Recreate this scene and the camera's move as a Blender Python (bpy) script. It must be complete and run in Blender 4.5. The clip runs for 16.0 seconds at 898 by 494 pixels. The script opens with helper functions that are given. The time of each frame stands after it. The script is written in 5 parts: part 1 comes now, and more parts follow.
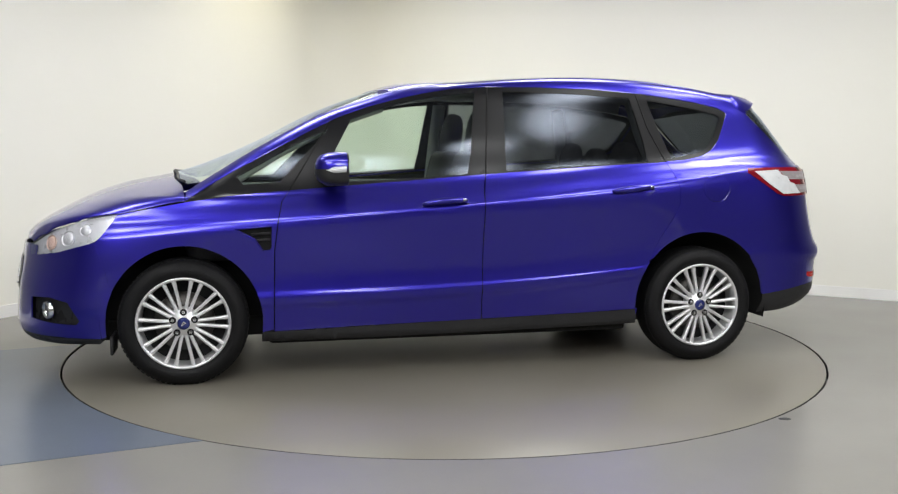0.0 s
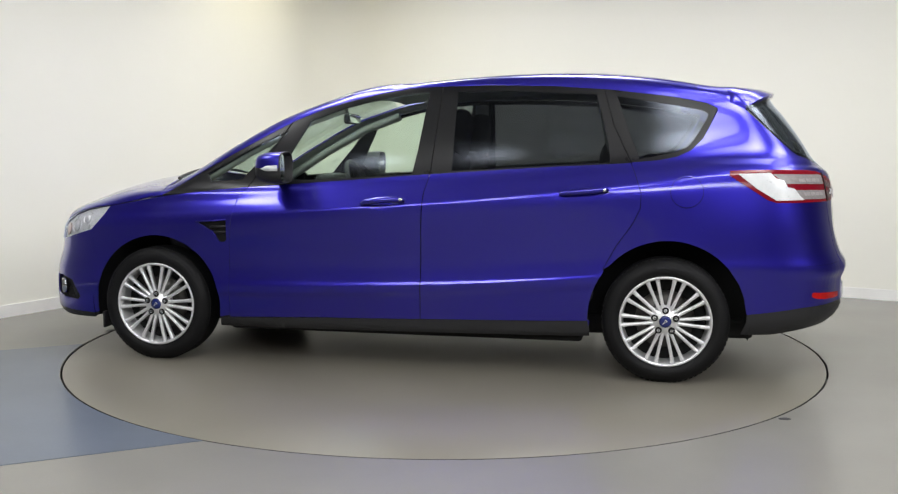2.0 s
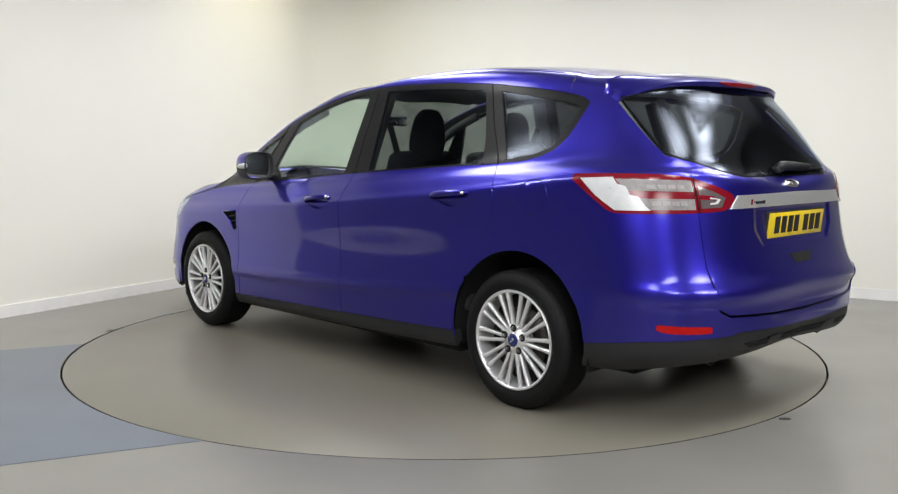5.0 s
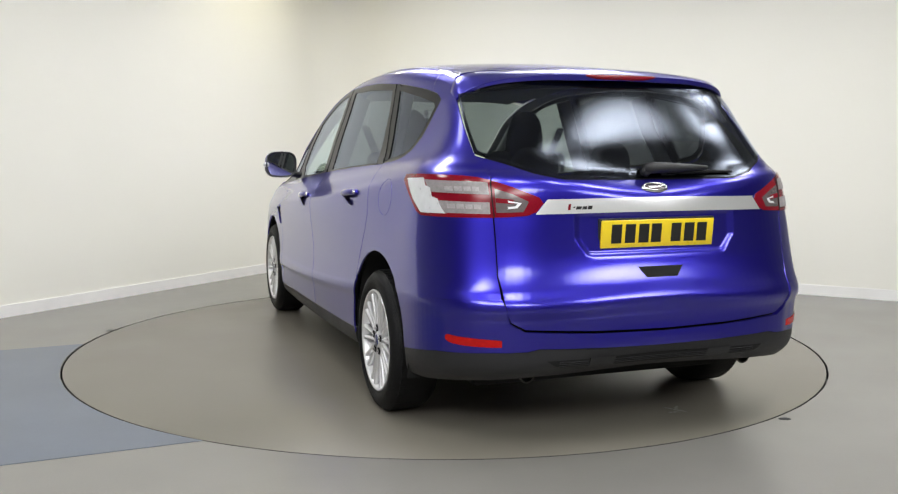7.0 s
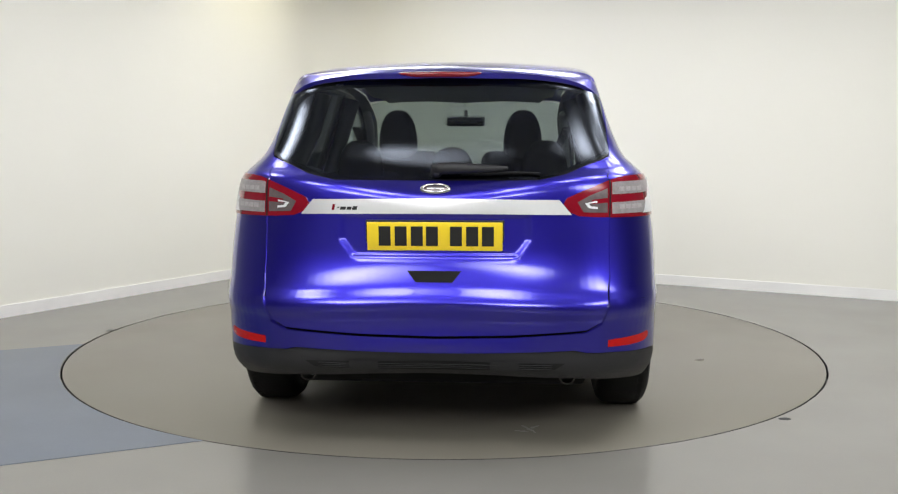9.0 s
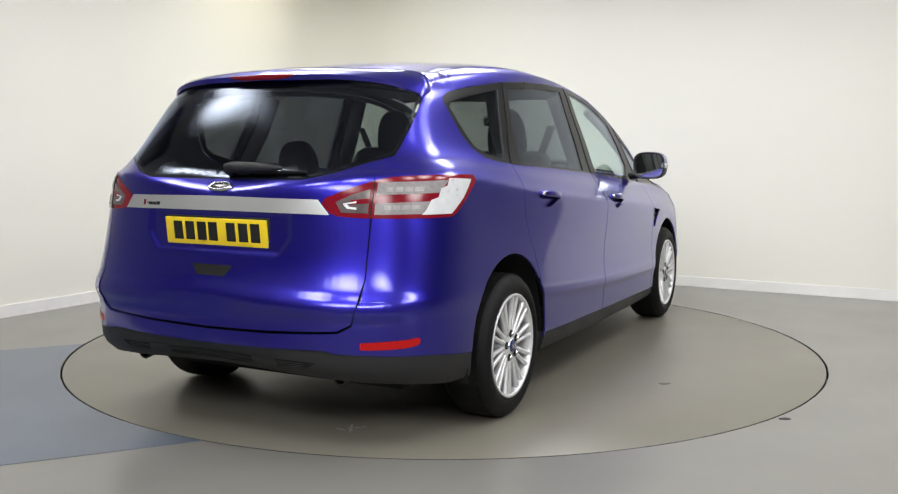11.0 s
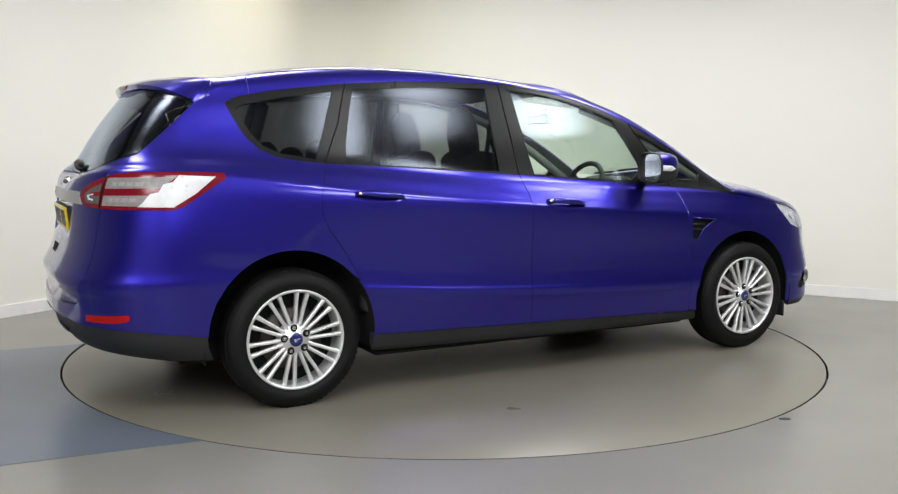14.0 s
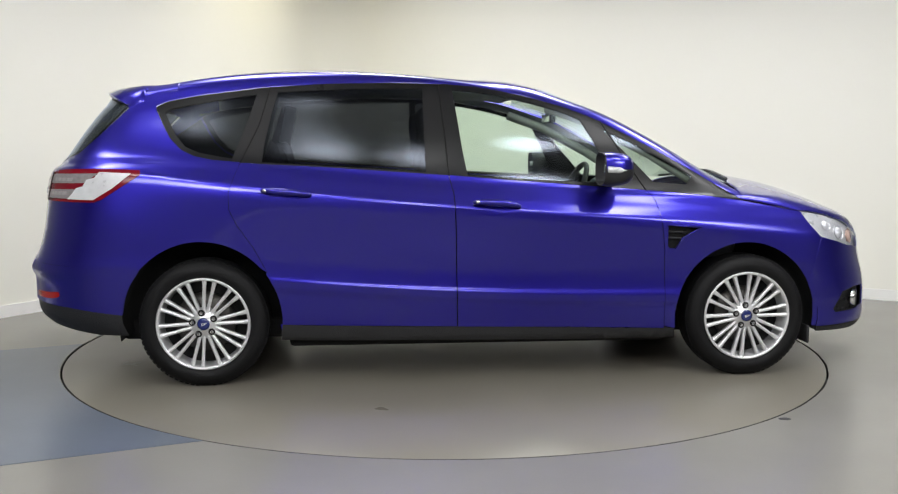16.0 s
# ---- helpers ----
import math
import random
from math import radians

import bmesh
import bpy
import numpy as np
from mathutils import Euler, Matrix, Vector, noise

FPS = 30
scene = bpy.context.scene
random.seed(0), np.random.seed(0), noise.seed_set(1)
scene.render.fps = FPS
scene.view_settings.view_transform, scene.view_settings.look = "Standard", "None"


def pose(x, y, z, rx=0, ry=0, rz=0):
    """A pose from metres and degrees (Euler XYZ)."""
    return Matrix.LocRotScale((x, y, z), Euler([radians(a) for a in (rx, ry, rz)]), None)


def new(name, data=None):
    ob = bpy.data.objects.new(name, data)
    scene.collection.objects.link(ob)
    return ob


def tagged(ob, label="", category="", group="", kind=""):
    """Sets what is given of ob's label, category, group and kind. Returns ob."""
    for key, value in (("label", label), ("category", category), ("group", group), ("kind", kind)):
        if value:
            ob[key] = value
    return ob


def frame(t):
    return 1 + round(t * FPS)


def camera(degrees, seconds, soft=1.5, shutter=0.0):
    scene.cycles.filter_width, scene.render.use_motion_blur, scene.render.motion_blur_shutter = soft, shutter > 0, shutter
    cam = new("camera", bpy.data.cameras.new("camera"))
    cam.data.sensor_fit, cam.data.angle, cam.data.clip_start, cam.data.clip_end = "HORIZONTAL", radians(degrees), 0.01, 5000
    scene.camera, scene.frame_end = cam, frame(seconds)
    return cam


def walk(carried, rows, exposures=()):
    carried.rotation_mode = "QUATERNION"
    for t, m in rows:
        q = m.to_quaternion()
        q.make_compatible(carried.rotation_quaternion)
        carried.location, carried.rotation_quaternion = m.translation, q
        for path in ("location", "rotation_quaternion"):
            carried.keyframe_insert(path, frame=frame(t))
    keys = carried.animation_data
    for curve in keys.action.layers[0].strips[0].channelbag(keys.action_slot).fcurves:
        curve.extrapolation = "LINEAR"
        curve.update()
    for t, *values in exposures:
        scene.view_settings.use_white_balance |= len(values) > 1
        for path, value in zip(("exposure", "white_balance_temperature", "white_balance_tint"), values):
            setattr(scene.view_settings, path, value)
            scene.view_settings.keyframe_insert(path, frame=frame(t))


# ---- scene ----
import functools

from mathutils.bvhtree import BVHTree
from mathutils.geometry import delaunay_2d_cdt
from mathutils.interpolate import poly_3d_calc

# ------------------------------------------------------------------ camera
cam = camera(52.04, 16.0, soft=1.25)
EYE = pose(0, -5.733, 1.2017, 90 - 5.995, 0, -0.242) @ pose(0, 0, 0, 0, 0, 0.073)
walk(cam, [(0.0, EYE), (16.0, EYE)])

# ------------------------------------------------------------------ world and exposure
world = bpy.data.worlds.new("world")
scene.world = world
world.use_nodes = True
world.node_tree.nodes["Background"].inputs[0].default_value = (0.8, 0.82, 0.85, 1)
world.node_tree.nodes["Background"].inputs[1].default_value = 0.05
scene.view_settings.exposure = 0.0


# ------------------------------------------------------------------ helpers of this scene
def part(name, bm, material, parent=None, label="", smooth=True):
    """Links a bmesh as one mesh object, under a thing if one is given."""
    me = bpy.data.meshes.new(name)
    bm.to_mesh(me)
    bm.free()
    for m in (material if isinstance(material, (list, tuple)) else [material]):
        me.materials.append(m)
    me.polygons.foreach_set("use_smooth", [smooth] * len(me.polygons))
    ob = new(name, me)
    ob.parent = parent
    if label:
        ob["label"] = label
    return ob


def put_mesh(name, verts, faces, material, parent=None, label="", normals=None):
    me = bpy.data.meshes.new(name)
    me.from_pydata([tuple(v) for v in verts], [], faces)
    me.materials.append(material)
    me.polygons.foreach_set("use_smooth", [True] * len(me.polygons))
    me.update()
    if normals is not None:
        me.normals_split_custom_set_from_vertices([tuple(n) for n in normals])
    ob = new(name, me)
    ob.parent = parent
    if label:
        ob["label"] = label
    return ob


def box(bm, lo, hi, bevel=0.0, m=None, seg=2):
    """A box between two corners, bevelled, added to bm."""
    c = [(a + b) / 2 for a, b in zip(lo, hi)]
    d = [abs(b - a) for a, b in zip(lo, hi)]
    mat = Matrix.Translation(c) @ Matrix.Diagonal((*d, 1))
    geo = bmesh.ops.create_cube(bm, size=1, matrix=mat)
    vs = geo["verts"]
    if bevel:
        es = list({e for v in vs for e in v.link_edges})
        r = bmesh.ops.bevel(bm, geom=es, offset=bevel, segments=seg, affect="EDGES", profile=0.5)
        vs = list({v for f in r["faces"] for v in f.verts} | {v for v in vs if v.is_valid})
    if m is not None:
        bmesh.ops.transform(bm, matrix=m, verts=vs)
    return vs


def lathe(bm, profile, n, m=None, closed=False):
    """Turns a profile of (radius, height) round z."""
    rings = []
    for r, h in profile:
        rings.append([bm.verts.new((r * math.cos(2 * math.pi * i / n), r * math.sin(2 * math.pi * i / n), h)) for i in range(n)])
    pairs = list(zip(rings, rings[1:])) + ([(rings[-1], rings[0])] if closed else [])
    for a, b in pairs:
        for i in range(n):
            bm.faces.new((a[i], a[(i + 1) % n], b[(i + 1) % n], b[i]))
    vs = [v for r in rings for v in r]
    if m is not None:
        bmesh.ops.transform(bm, matrix=m, verts=vs)
    return vs


def sweep(bm, path, radius, n=8):
    """A tube along a list of points."""
    rings = []
    for i, p in enumerate(path):
        p = Vector(p)
        d = (Vector(path[min(i + 1, len(path) - 1)]) - Vector(path[max(i - 1, 0)])).normalized()
        u = d.orthogonal().normalized() if i == 0 else (u - d * u.dot(d)).normalized()
        v = d.cross(u)
        r = radius[i] if isinstance(radius, (list, tuple)) else radius
        rings.append([bm.verts.new(p + r * (math.cos(2 * math.pi * k / n) * u + math.sin(2 * math.pi * k / n) * v)) for k in range(n)])
    for a, b in zip(rings, rings[1:]):
        for k in range(n):
            bm.faces.new((a[k], a[(k + 1) % n], b[(k + 1) % n], b[k]))
    bm.faces.new(rings[0][::-1])
    bm.faces.new(rings[-1])


# ------------------------------------------------------------------ materials
def mat(name, color, rough=0.5, metal=0.0, coat=0.0, bump=0.0, scale=30.0, vary=0.0, vscale=3.0, spec=0.5, emit=None, power=0.0, trans=0.0, ior=1.45, alpha=1.0, coat_rough=0.03):
    """A principled surface with large and fine variation of tone and a fine relief."""
    m = bpy.data.materials.new(name)
    m.use_nodes = True
    nt = m.node_tree
    b = nt.nodes["Principled BSDF"]
    b.inputs["Base Color"].default_value = (*color, 1)
    b.inputs["Roughness"].default_value = rough
    b.inputs["Metallic"].default_value = metal
    b.inputs["Coat Weight"].default_value = coat
    b.inputs["Coat Roughness"].default_value = coat_rough
    b.inputs["Specular IOR Level"].default_value = spec
    b.inputs["Transmission Weight"].default_value = trans
    b.inputs["IOR"].default_value = ior
    b.inputs["Alpha"].default_value = alpha
    if emit:
        b.inputs["Emission Color"].default_value = (*emit, 1)
        b.inputs["Emission Strength"].default_value = power
    if vary or bump:
        tc = nt.nodes.new("ShaderNodeTexCoord")
    if vary:
        n1 = nt.nodes.new("ShaderNodeTexNoise")
        n1.inputs["Scale"].default_value, n1.inputs["Detail"].default_value = vscale, 6
        n2 = nt.nodes.new("ShaderNodeTexNoise")
        n2.inputs["Scale"].default_value, n2.inputs["Detail"].default_value = scale * 3, 3
        nt.links.new(tc.outputs["Object"], n1.inputs["Vector"])
        nt.links.new(tc.outputs["Object"], n2.inputs["Vector"])
        add = nt.nodes.new("ShaderNodeMath")
        add.operation = "MULTIPLY_ADD"
        nt.links.new(n2.outputs["Fac"], add.inputs[0])
        add.inputs[1].default_value = 0.35
        nt.links.new(n1.outputs["Fac"], add.inputs[2])
        rng = nt.nodes.new("ShaderNodeMapRange")
        rng.inputs["From Min"].default_value, rng.inputs["From Max"].default_value = 0.4, 0.95
        rng.inputs["To Min"].default_value, rng.inputs["To Max"].default_value = 1 - vary, 1 + vary
        nt.links.new(add.outputs[0], rng.inputs["Value"])
        mul = nt.nodes.new("ShaderNodeVectorMath")
        mul.operation = "SCALE"
        mul.inputs[0].default_value = color
        nt.links.new(rng.outputs["Result"], mul.inputs["Scale"])
        nt.links.new(mul.outputs["Vector"], b.inputs["Base Color"])
        rr = nt.nodes.new("ShaderNodeMapRange")
        rr.inputs["From Min"].default_value, rr.inputs["From Max"].default_value = 0.3, 0.7
        rr.inputs["To Min"].default_value, rr.inputs["To Max"].default_value = rough * 0.88, min(1, rough * 1.12)
        nt.links.new(n1.outputs["Fac"], rr.inputs["Value"])
        nt.links.new(rr.outputs["Result"], b.inputs["Roughness"])
    if bump:
        nz = nt.nodes.new("ShaderNodeTexNoise")
        nz.inputs["Scale"].default_value, nz.inputs["Detail"].default_value = scale, 4
        nt.links.new(tc.outputs["Object"], nz.inputs["Vector"])
        bp = nt.nodes.new("ShaderNodeBump")
        bp.inputs["Strength"].default_value, bp.inputs["Distance"].default_value = bump, 0.01
        nt.links.new(nz.outputs["Fac"], bp.inputs["Height"])
        nt.links.new(bp.outputs["Normal"], b.inputs["Normal"])
    return m


def tinted_glass(name, tint, gloss=0.0, base=0.042):
    """A thin pane: tinted clear glass under a mirror-like front."""
    m = bpy.data.materials.new(name)
    m.use_nodes = True
    nt = m.node_tree
    nt.nodes.clear()
    out = nt.nodes.new("ShaderNodeOutputMaterial")
    mix = nt.nodes.new("ShaderNodeMixShader")
    tr = nt.nodes.new("ShaderNodeBsdfTransparent")
    tr.inputs["Color"].default_value = (*tint, 1)
    gl = nt.nodes.new("ShaderNodeBsdfGlossy")
    gl.inputs["Roughness"].default_value = gloss
    # the lamps' cool tint is put into the reflection colour
    gl.inputs["Color"].default_value = (0.76, 0.84, 1.0, 1)
    lw = nt.nodes.new("ShaderNodeLayerWeight")
    lw.inputs["Blend"].default_value = 0.5
    pw = nt.nodes.new("ShaderNodeMath")
    pw.operation = "POWER"
    nt.links.new(lw.outputs["Facing"], pw.inputs[0])
    pw.inputs[1].default_value = 4.0
    fr = nt.nodes.new("ShaderNodeMath")
    fr.operation = "MULTIPLY_ADD"
    nt.links.new(pw.outputs[0], fr.inputs[0])
    fr.inputs[1].default_value, fr.inputs[2].default_value = 0.9, base
    nt.links.new(fr.outputs[0], mix.inputs[0])
    nt.links.new(tr.outputs[0], mix.inputs[1])
    nt.links.new(gl.outputs[0], mix.inputs[2])
    nt.links.new(mix.outputs[0], out.inputs["Surface"])
    return m


PAINT = mat("blue_metallic_paint", (0.023, 0.016, 0.345), rough=0.32, metal=0.88, coat=1.0, coat_rough=0.055, vary=0.05, vscale=900, scale=900)
BLACK_TRIM = mat("gloss_black_trim", (0.008, 0.008, 0.009), rough=0.30, spec=0.28, coat=0.05, vary=0.05, vscale=4)
PLASTIC = mat("grained_black_plastic", (0.016, 0.016, 0.0175), rough=0.48, bump=0.25, scale=400, vary=0.12, vscale=5)
RUBBER = mat("tyre_rubber", (0.006, 0.006, 0.0065), rough=0.6, bump=0.3, scale=120, vary=0.15, vscale=7, spec=0.25)
ALLOY = mat("silver_alloy", (0.80, 0.80, 0.81), rough=0.34, metal=0.55, coat=0.5, vary=0.05, vscale=9)
DARK_METAL = mat("dark_brake_metal", (0.09, 0.085, 0.08), rough=0.45, metal=0.9, vary=0.25, vscale=12, bump=0.1)
CHROME = mat("chrome", (0.75, 0.75, 0.76), rough=0.12, metal=1.0, vary=0.03)
SATIN = mat("satin_silver", (0.72, 0.72, 0.72), rough=0.42, metal=0.8, vary=0.04)
CAVITY = mat("dark_cavity", (0.006, 0.006, 0.006), rough=0.9, vary=0.1)
GLASS = tinted_glass("clear_green_glass", (0.80, 0.90, 0.83), 0.03, 0.055)
PRIVACY = tinted_glass("privacy_glass", (0.19, 0.205, 0.215), 0.08, 0.036)
REAR_GLASS = tinted_glass("tinted_rear_glass", (0.25, 0.275, 0.29), 0.10, 0.052)
LAMP_GLASS = tinted_glass("lamp_cover_glass", (0.9, 0.9, 0.92))
RED_GLASS = mat("red_lens", (0.20, 0.005, 0.014), rough=0.12, coat=0.3, spec=0.3, vary=0.08, vscale=30)
CLEAR_LENS = mat("frosted_clear_lens", (0.70, 0.71, 0.72), rough=0.3, metal=0.1, coat=0.35, vary=0.08, vscale=25)
LED_GREY = mat("grey_led_lens", (0.26, 0.24, 0.24), rough=0.35, metal=0.0, coat=0.15, vary=0.2, vscale=60)
LED_PALE = mat("pale_led_lens", (0.36, 0.33, 0.335), rough=0.35, metal=0.0, coat=0.15, vary=0.2, vscale=80)
SMOKE_LENS = mat("smoked_lens", (0.16, 0.13, 0.13), rough=0.15, metal=0.3, coat=1.0, vary=0.2, vscale=40)
REFLECTOR = mat("red_reflector", (0.42, 0.005, 0.005), rough=0.2, coat=0.1, spec=0.25, vary=0.15, vscale=60, bump=0.2, scale=300)
HEAD_BOWL = mat("bright_lamp_reflector", (0.88, 0.885, 0.89), rough=0.3, metal=0.35, coat=0.4, vary=0.06, vscale=25)
AMBER = mat("amber_lens", (0.80, 0.56, 0.44), rough=0.15, coat=1.0, vary=0.06)
PLATE_Y = mat("yellow_plate", (0.82, 0.60, 0.02), rough=0.3, coat=0.4, vary=0.04, vscale=12)
INK = mat("black_ink", (0.012, 0.012, 0.012), rough=0.4, vary=0.05)
FABRIC = mat("charcoal_seat_cloth", (0.03, 0.03, 0.032), rough=0.9, bump=0.4, scale=250, vary=0.15, vscale=8)
DASH = mat("soft_dark_dash", (0.035, 0.035, 0.037), rough=0.6, bump=0.2, scale=300, vary=0.1)
LINER = mat("grey_headliner", (0.42, 0.42, 0.40), rough=0.9, bump=0.15, scale=300, vary=0.06)
MIRROR = mat("mirror_glass", (0.8, 0.82, 0.82), rough=0.02, metal=1.0, vary=0.01)
BADGE_BLUE = mat("badge_blue", (0.01, 0.02, 0.14), rough=0.2, coat=1.0, vary=0.03)

# grey of the added, unseen walls; sets how dark the car's reflections are
BACK = mat("unseen_grey_wall", (0.20, 0.198, 0.192), rough=0.85, bump=0.012, scale=60, vary=0.03, vscale=0.7)
WALL = mat("matt_white_wall", (0.80, 0.787, 0.71), rough=0.85, bump=0.012, scale=60, vary=0.02, vscale=0.7)
SKIRT = mat("white_skirting", (0.82, 0.81, 0.78), rough=0.5, vary=0.03, vscale=3)
CEIL = mat("ceiling_white", (0.8, 0.8, 0.79), rough=0.9, vary=0.02)
FLOOR = mat("grey_epoxy_floor", (0.206, 0.200, 0.180), rough=0.24, bump=0.03, scale=50, vary=0.06, vscale=1.3, spec=0.35)
LANE = mat("blue_grey_floor_paint", (0.115, 0.135, 0.17), rough=0.24, bump=0.03, scale=50, vary=0.07, vscale=1.6, spec=0.35)
DISC = mat("turntable_paint", (0.182, 0.168, 0.138), rough=0.31, bump=0.03, scale=50, vary=0.07, vscale=1.4, spec=0.35)
PALE_MARK = mat("pale_floor_mark", (0.30, 0.29, 0.265), rough=0.4, vary=0.1, vscale=20)
GAP = mat("dark_joint", (0.02, 0.02, 0.02), rough=0.8, vary=0.1)


def glow_panel(name, color, power):
    """A diffuser with lamps behind it: brightest in the middle."""
    m = bpy.data.materials.new(name)
    m.use_nodes = True
    nt = m.node_tree
    nt.nodes.clear()
    out = nt.nodes.new("ShaderNodeOutputMaterial")
    em = nt.nodes.new("ShaderNodeEmission")
    tc = nt.nodes.new("ShaderNodeTexCoord")
    gr = nt.nodes.new("ShaderNodeTexGradient")
    gr.gradient_type = "SPHERICAL"
    nt.links.new(tc.outputs["Object"], gr.inputs["Vector"])
    mr = nt.nodes.new("ShaderNodeMapRange")
    mr.interpolation_type = "SMOOTHSTEP"
    mr.inputs["From Min"].default_value, mr.inputs["From Max"].default_value = 0.0, 1.0
    mr.inputs["To Min"].default_value, mr.inputs["To Max"].default_value = power * 0.025, power
    nt.links.new(gr.outputs["Fac"], mr.inputs["Value"])
    em.inputs["Color"].default_value = (*color, 1)
    nt.links.new(mr.outputs["Result"], em.inputs["Strength"])
    nt.links.new(em.outputs[0], out.inputs["Surface"])
    m.cycles.emission_sampling = "FRONT"
    return m


SOFT = glow_panel("softbox_glow", (0.985, 0.988, 0.995), 18.0)
WARM = glow_panel("warm_lamp_glow", (1.0, 0.92, 0.60), 10.0)

# ------------------------------------------------------------------ the room: a square corner, walls at 60 and -30 degrees
CORNER = Vector((-1.19, 4.30, 0))
DL = Vector((-math.cos(radians(60.3)), -math.sin(radians(60.3)), 0))
DR = Vector((math.cos(radians(-29.5)), math.sin(radians(-29.5)), 0))
LONG, TALL, ROUND, JOINT, JOINT_LEFT = 13.5, 3.3, 0.5, 5.8, 4.6


def rounded_room(inset):
    """The room's outline, counter-clockwise seen from above, with rounded corners, moved inwards."""
    c = [CORNER, CORNER + DL * LONG, CORNER + DL * LONG + DR * LONG, CORNER + DR * LONG]
    pts = []
    for i in range(4):
        p, a, b = c[i], (c[i - 1] - c[i]).normalized(), (c[(i + 1) % 4] - c[i]).normalized()
        o = p + (a + b) * ROUND
        r = ROUND - inset
        for k in range(13):
            w = radians(90 * k / 12)
            pts.append(o - b * r * math.cos(w) - a * r * math.sin(w))
    return pts


def front_run(inset):
    """The pale walls: from the right-hand joint through the corner to the left-hand joint."""
    return [CORNER + DR * JOINT + DL * inset] + rounded_room(inset)[0:13] + [CORNER + DL * JOINT_LEFT + DR * inset]


def back_run(inset):
    return [CORNER + DL * JOINT_LEFT + DR * inset] + rounded_room(inset)[13:52] + [CORNER + DR * JOINT + DL * inset]


def wall_strip(name, inner, outer, z0, z1, material, category, label, run=False):
    n = len(inner)
    vs = [(p.x, p.y, z) for ring, z in ((inner, z0), (inner, z1), (outer, z1), (outer, z0)) for p in ring]
    fs = []
    for j in range(4):
        for i in range(n - 1 if run else n):
            a, b = j * n + i, j * n + (i + 1) % n
            c, d = ((j + 1) % 4) * n + (i + 1) % n, ((j + 1) % 4) * n + i
            fs.append((a, b, c, d))
    me = bpy.data.meshes.new(name)
    me.from_pydata(vs, [], fs)
    me.materials.append(material)
    ob = new(name, me)
    me.polygons.foreach_set("use_smooth", [True] * len(fs))
    me.set_sharp_from_angle(angle=radians(40))
    return tagged(ob, label, category, kind="structure")


wall_strip("wall_studio", front_run(0), front_run(-0.15), 0, TALL, WALL, "wall", "plain cream white studio wall with a rounded corner", True)
# unseen wall added out of view, grey to darken what the car reflects
wall_strip("wall_back", back_run(0), back_run(-0.15), 0, TALL, BACK, "wall", "unseen matt grey wall, added to darken the car's reflections", True)
wall_strip("baseboard", rounded_room(0.014), rounded_room(-0.002), 0.0, 0.088, SKIRT, "baseboard", "low white painted skirting board along the wall")

bm = bmesh.new()
bm.faces.new([bm.verts.new((p.x, p.y, TALL)) for p in rounded_room(-0.15)][::-1])
r = bmesh.ops.extrude_face_region(bm, geom=bm.faces[:])
bmesh.ops.translate(bm, vec=(0, 0, 0.15), verts=[v for v in r["geom"] if isinstance(v, bmesh.types.BMVert)])
tagged(part("ceiling", bm, CEIL, smooth=False), "plain white studio ceiling", "ceiling", kind="structure")

RT = 2.238   # turntable radius
HOLE = RT + 0.011


def ring_floor(name, outline, material, z, label, category):
    """A floor sheet with a round hole for the turntable."""
    n = 180
    hole = [Vector((HOLE * math.cos(2 * math.pi * i / n), HOLE * math.sin(2 * math.pi * i / n))) for i in range(n)]
    pts = [Vector((p.x, p.y)) for p in outline] + hole
    m = len(outline)
    edges = [(i, (i + 1) % m) for i in range(m)] + [(m + i, m + (i + 1) % n) for i in range(n)]
    vs, _, fs, *_ = delaunay_2d_cdt(pts, edges, [], 0, 1e-5)
    keep = []
    for f in fs:
        c = sum((vs[i] for i in f), Vector((0, 0))) / len(f)
        if c.length > HOLE * 0.9995 * math.cos(math.pi / n):
            keep.append(f)
    bm = bmesh.new()
    bv = [bm.verts.new((v.x, v.y, z)) for v in vs]
    for f in keep:
        bm.faces.new([bv[i] for i in f])
    r = bmesh.ops.extrude_face_region(bm, geom=bm.faces[:])
    bmesh.ops.translate(bm, vec=(0, 0, -0.06), verts=[v for v in r["geom"] if isinstance(v, bmesh.types.BMVert)])
    bmesh.ops.recalc_face_normals(bm, faces=bm.faces[:])
    return tagged(part(name, bm, material, smooth=False), label, category, kind="structure")


ring_floor("floor", rounded_room(-0.15), FLOOR, 0.0, "glossy grey painted concrete studio floor", "floor")

# painted lane that runs up to the turntable
LANE_DIR = Vector((math.cos(radians(23.6)), math.sin(radians(23.6))))
LANE_N = Vector((-LANE_DIR.y, LANE_DIR.x))
arc = []
for k in range(61):
    n_off = 0.813 + (-1.441 - 0.813) * k / 60
    arc.append(LANE_N * n_off - LANE_DIR * math.sqrt((HOLE + 0.002) ** 2 - n_off ** 2))
far = [LANE_N * -1.441 - LANE_DIR * 6.2, LANE_N * 0.813 - LANE_DIR * 3.75]
bm = bmesh.new()
bm.faces.new([bm.verts.new((p.x, p.y, 0.0)) for p in arc + far])
bmesh.ops.recalc_face_normals(bm, faces=bm.faces[:])
if bm.faces[:][0].normal.z < 0:
    bmesh.ops.reverse_faces(bm, faces=bm.faces[:])
r = bmesh.ops.extrude_face_region(bm, geom=bm.faces[:])
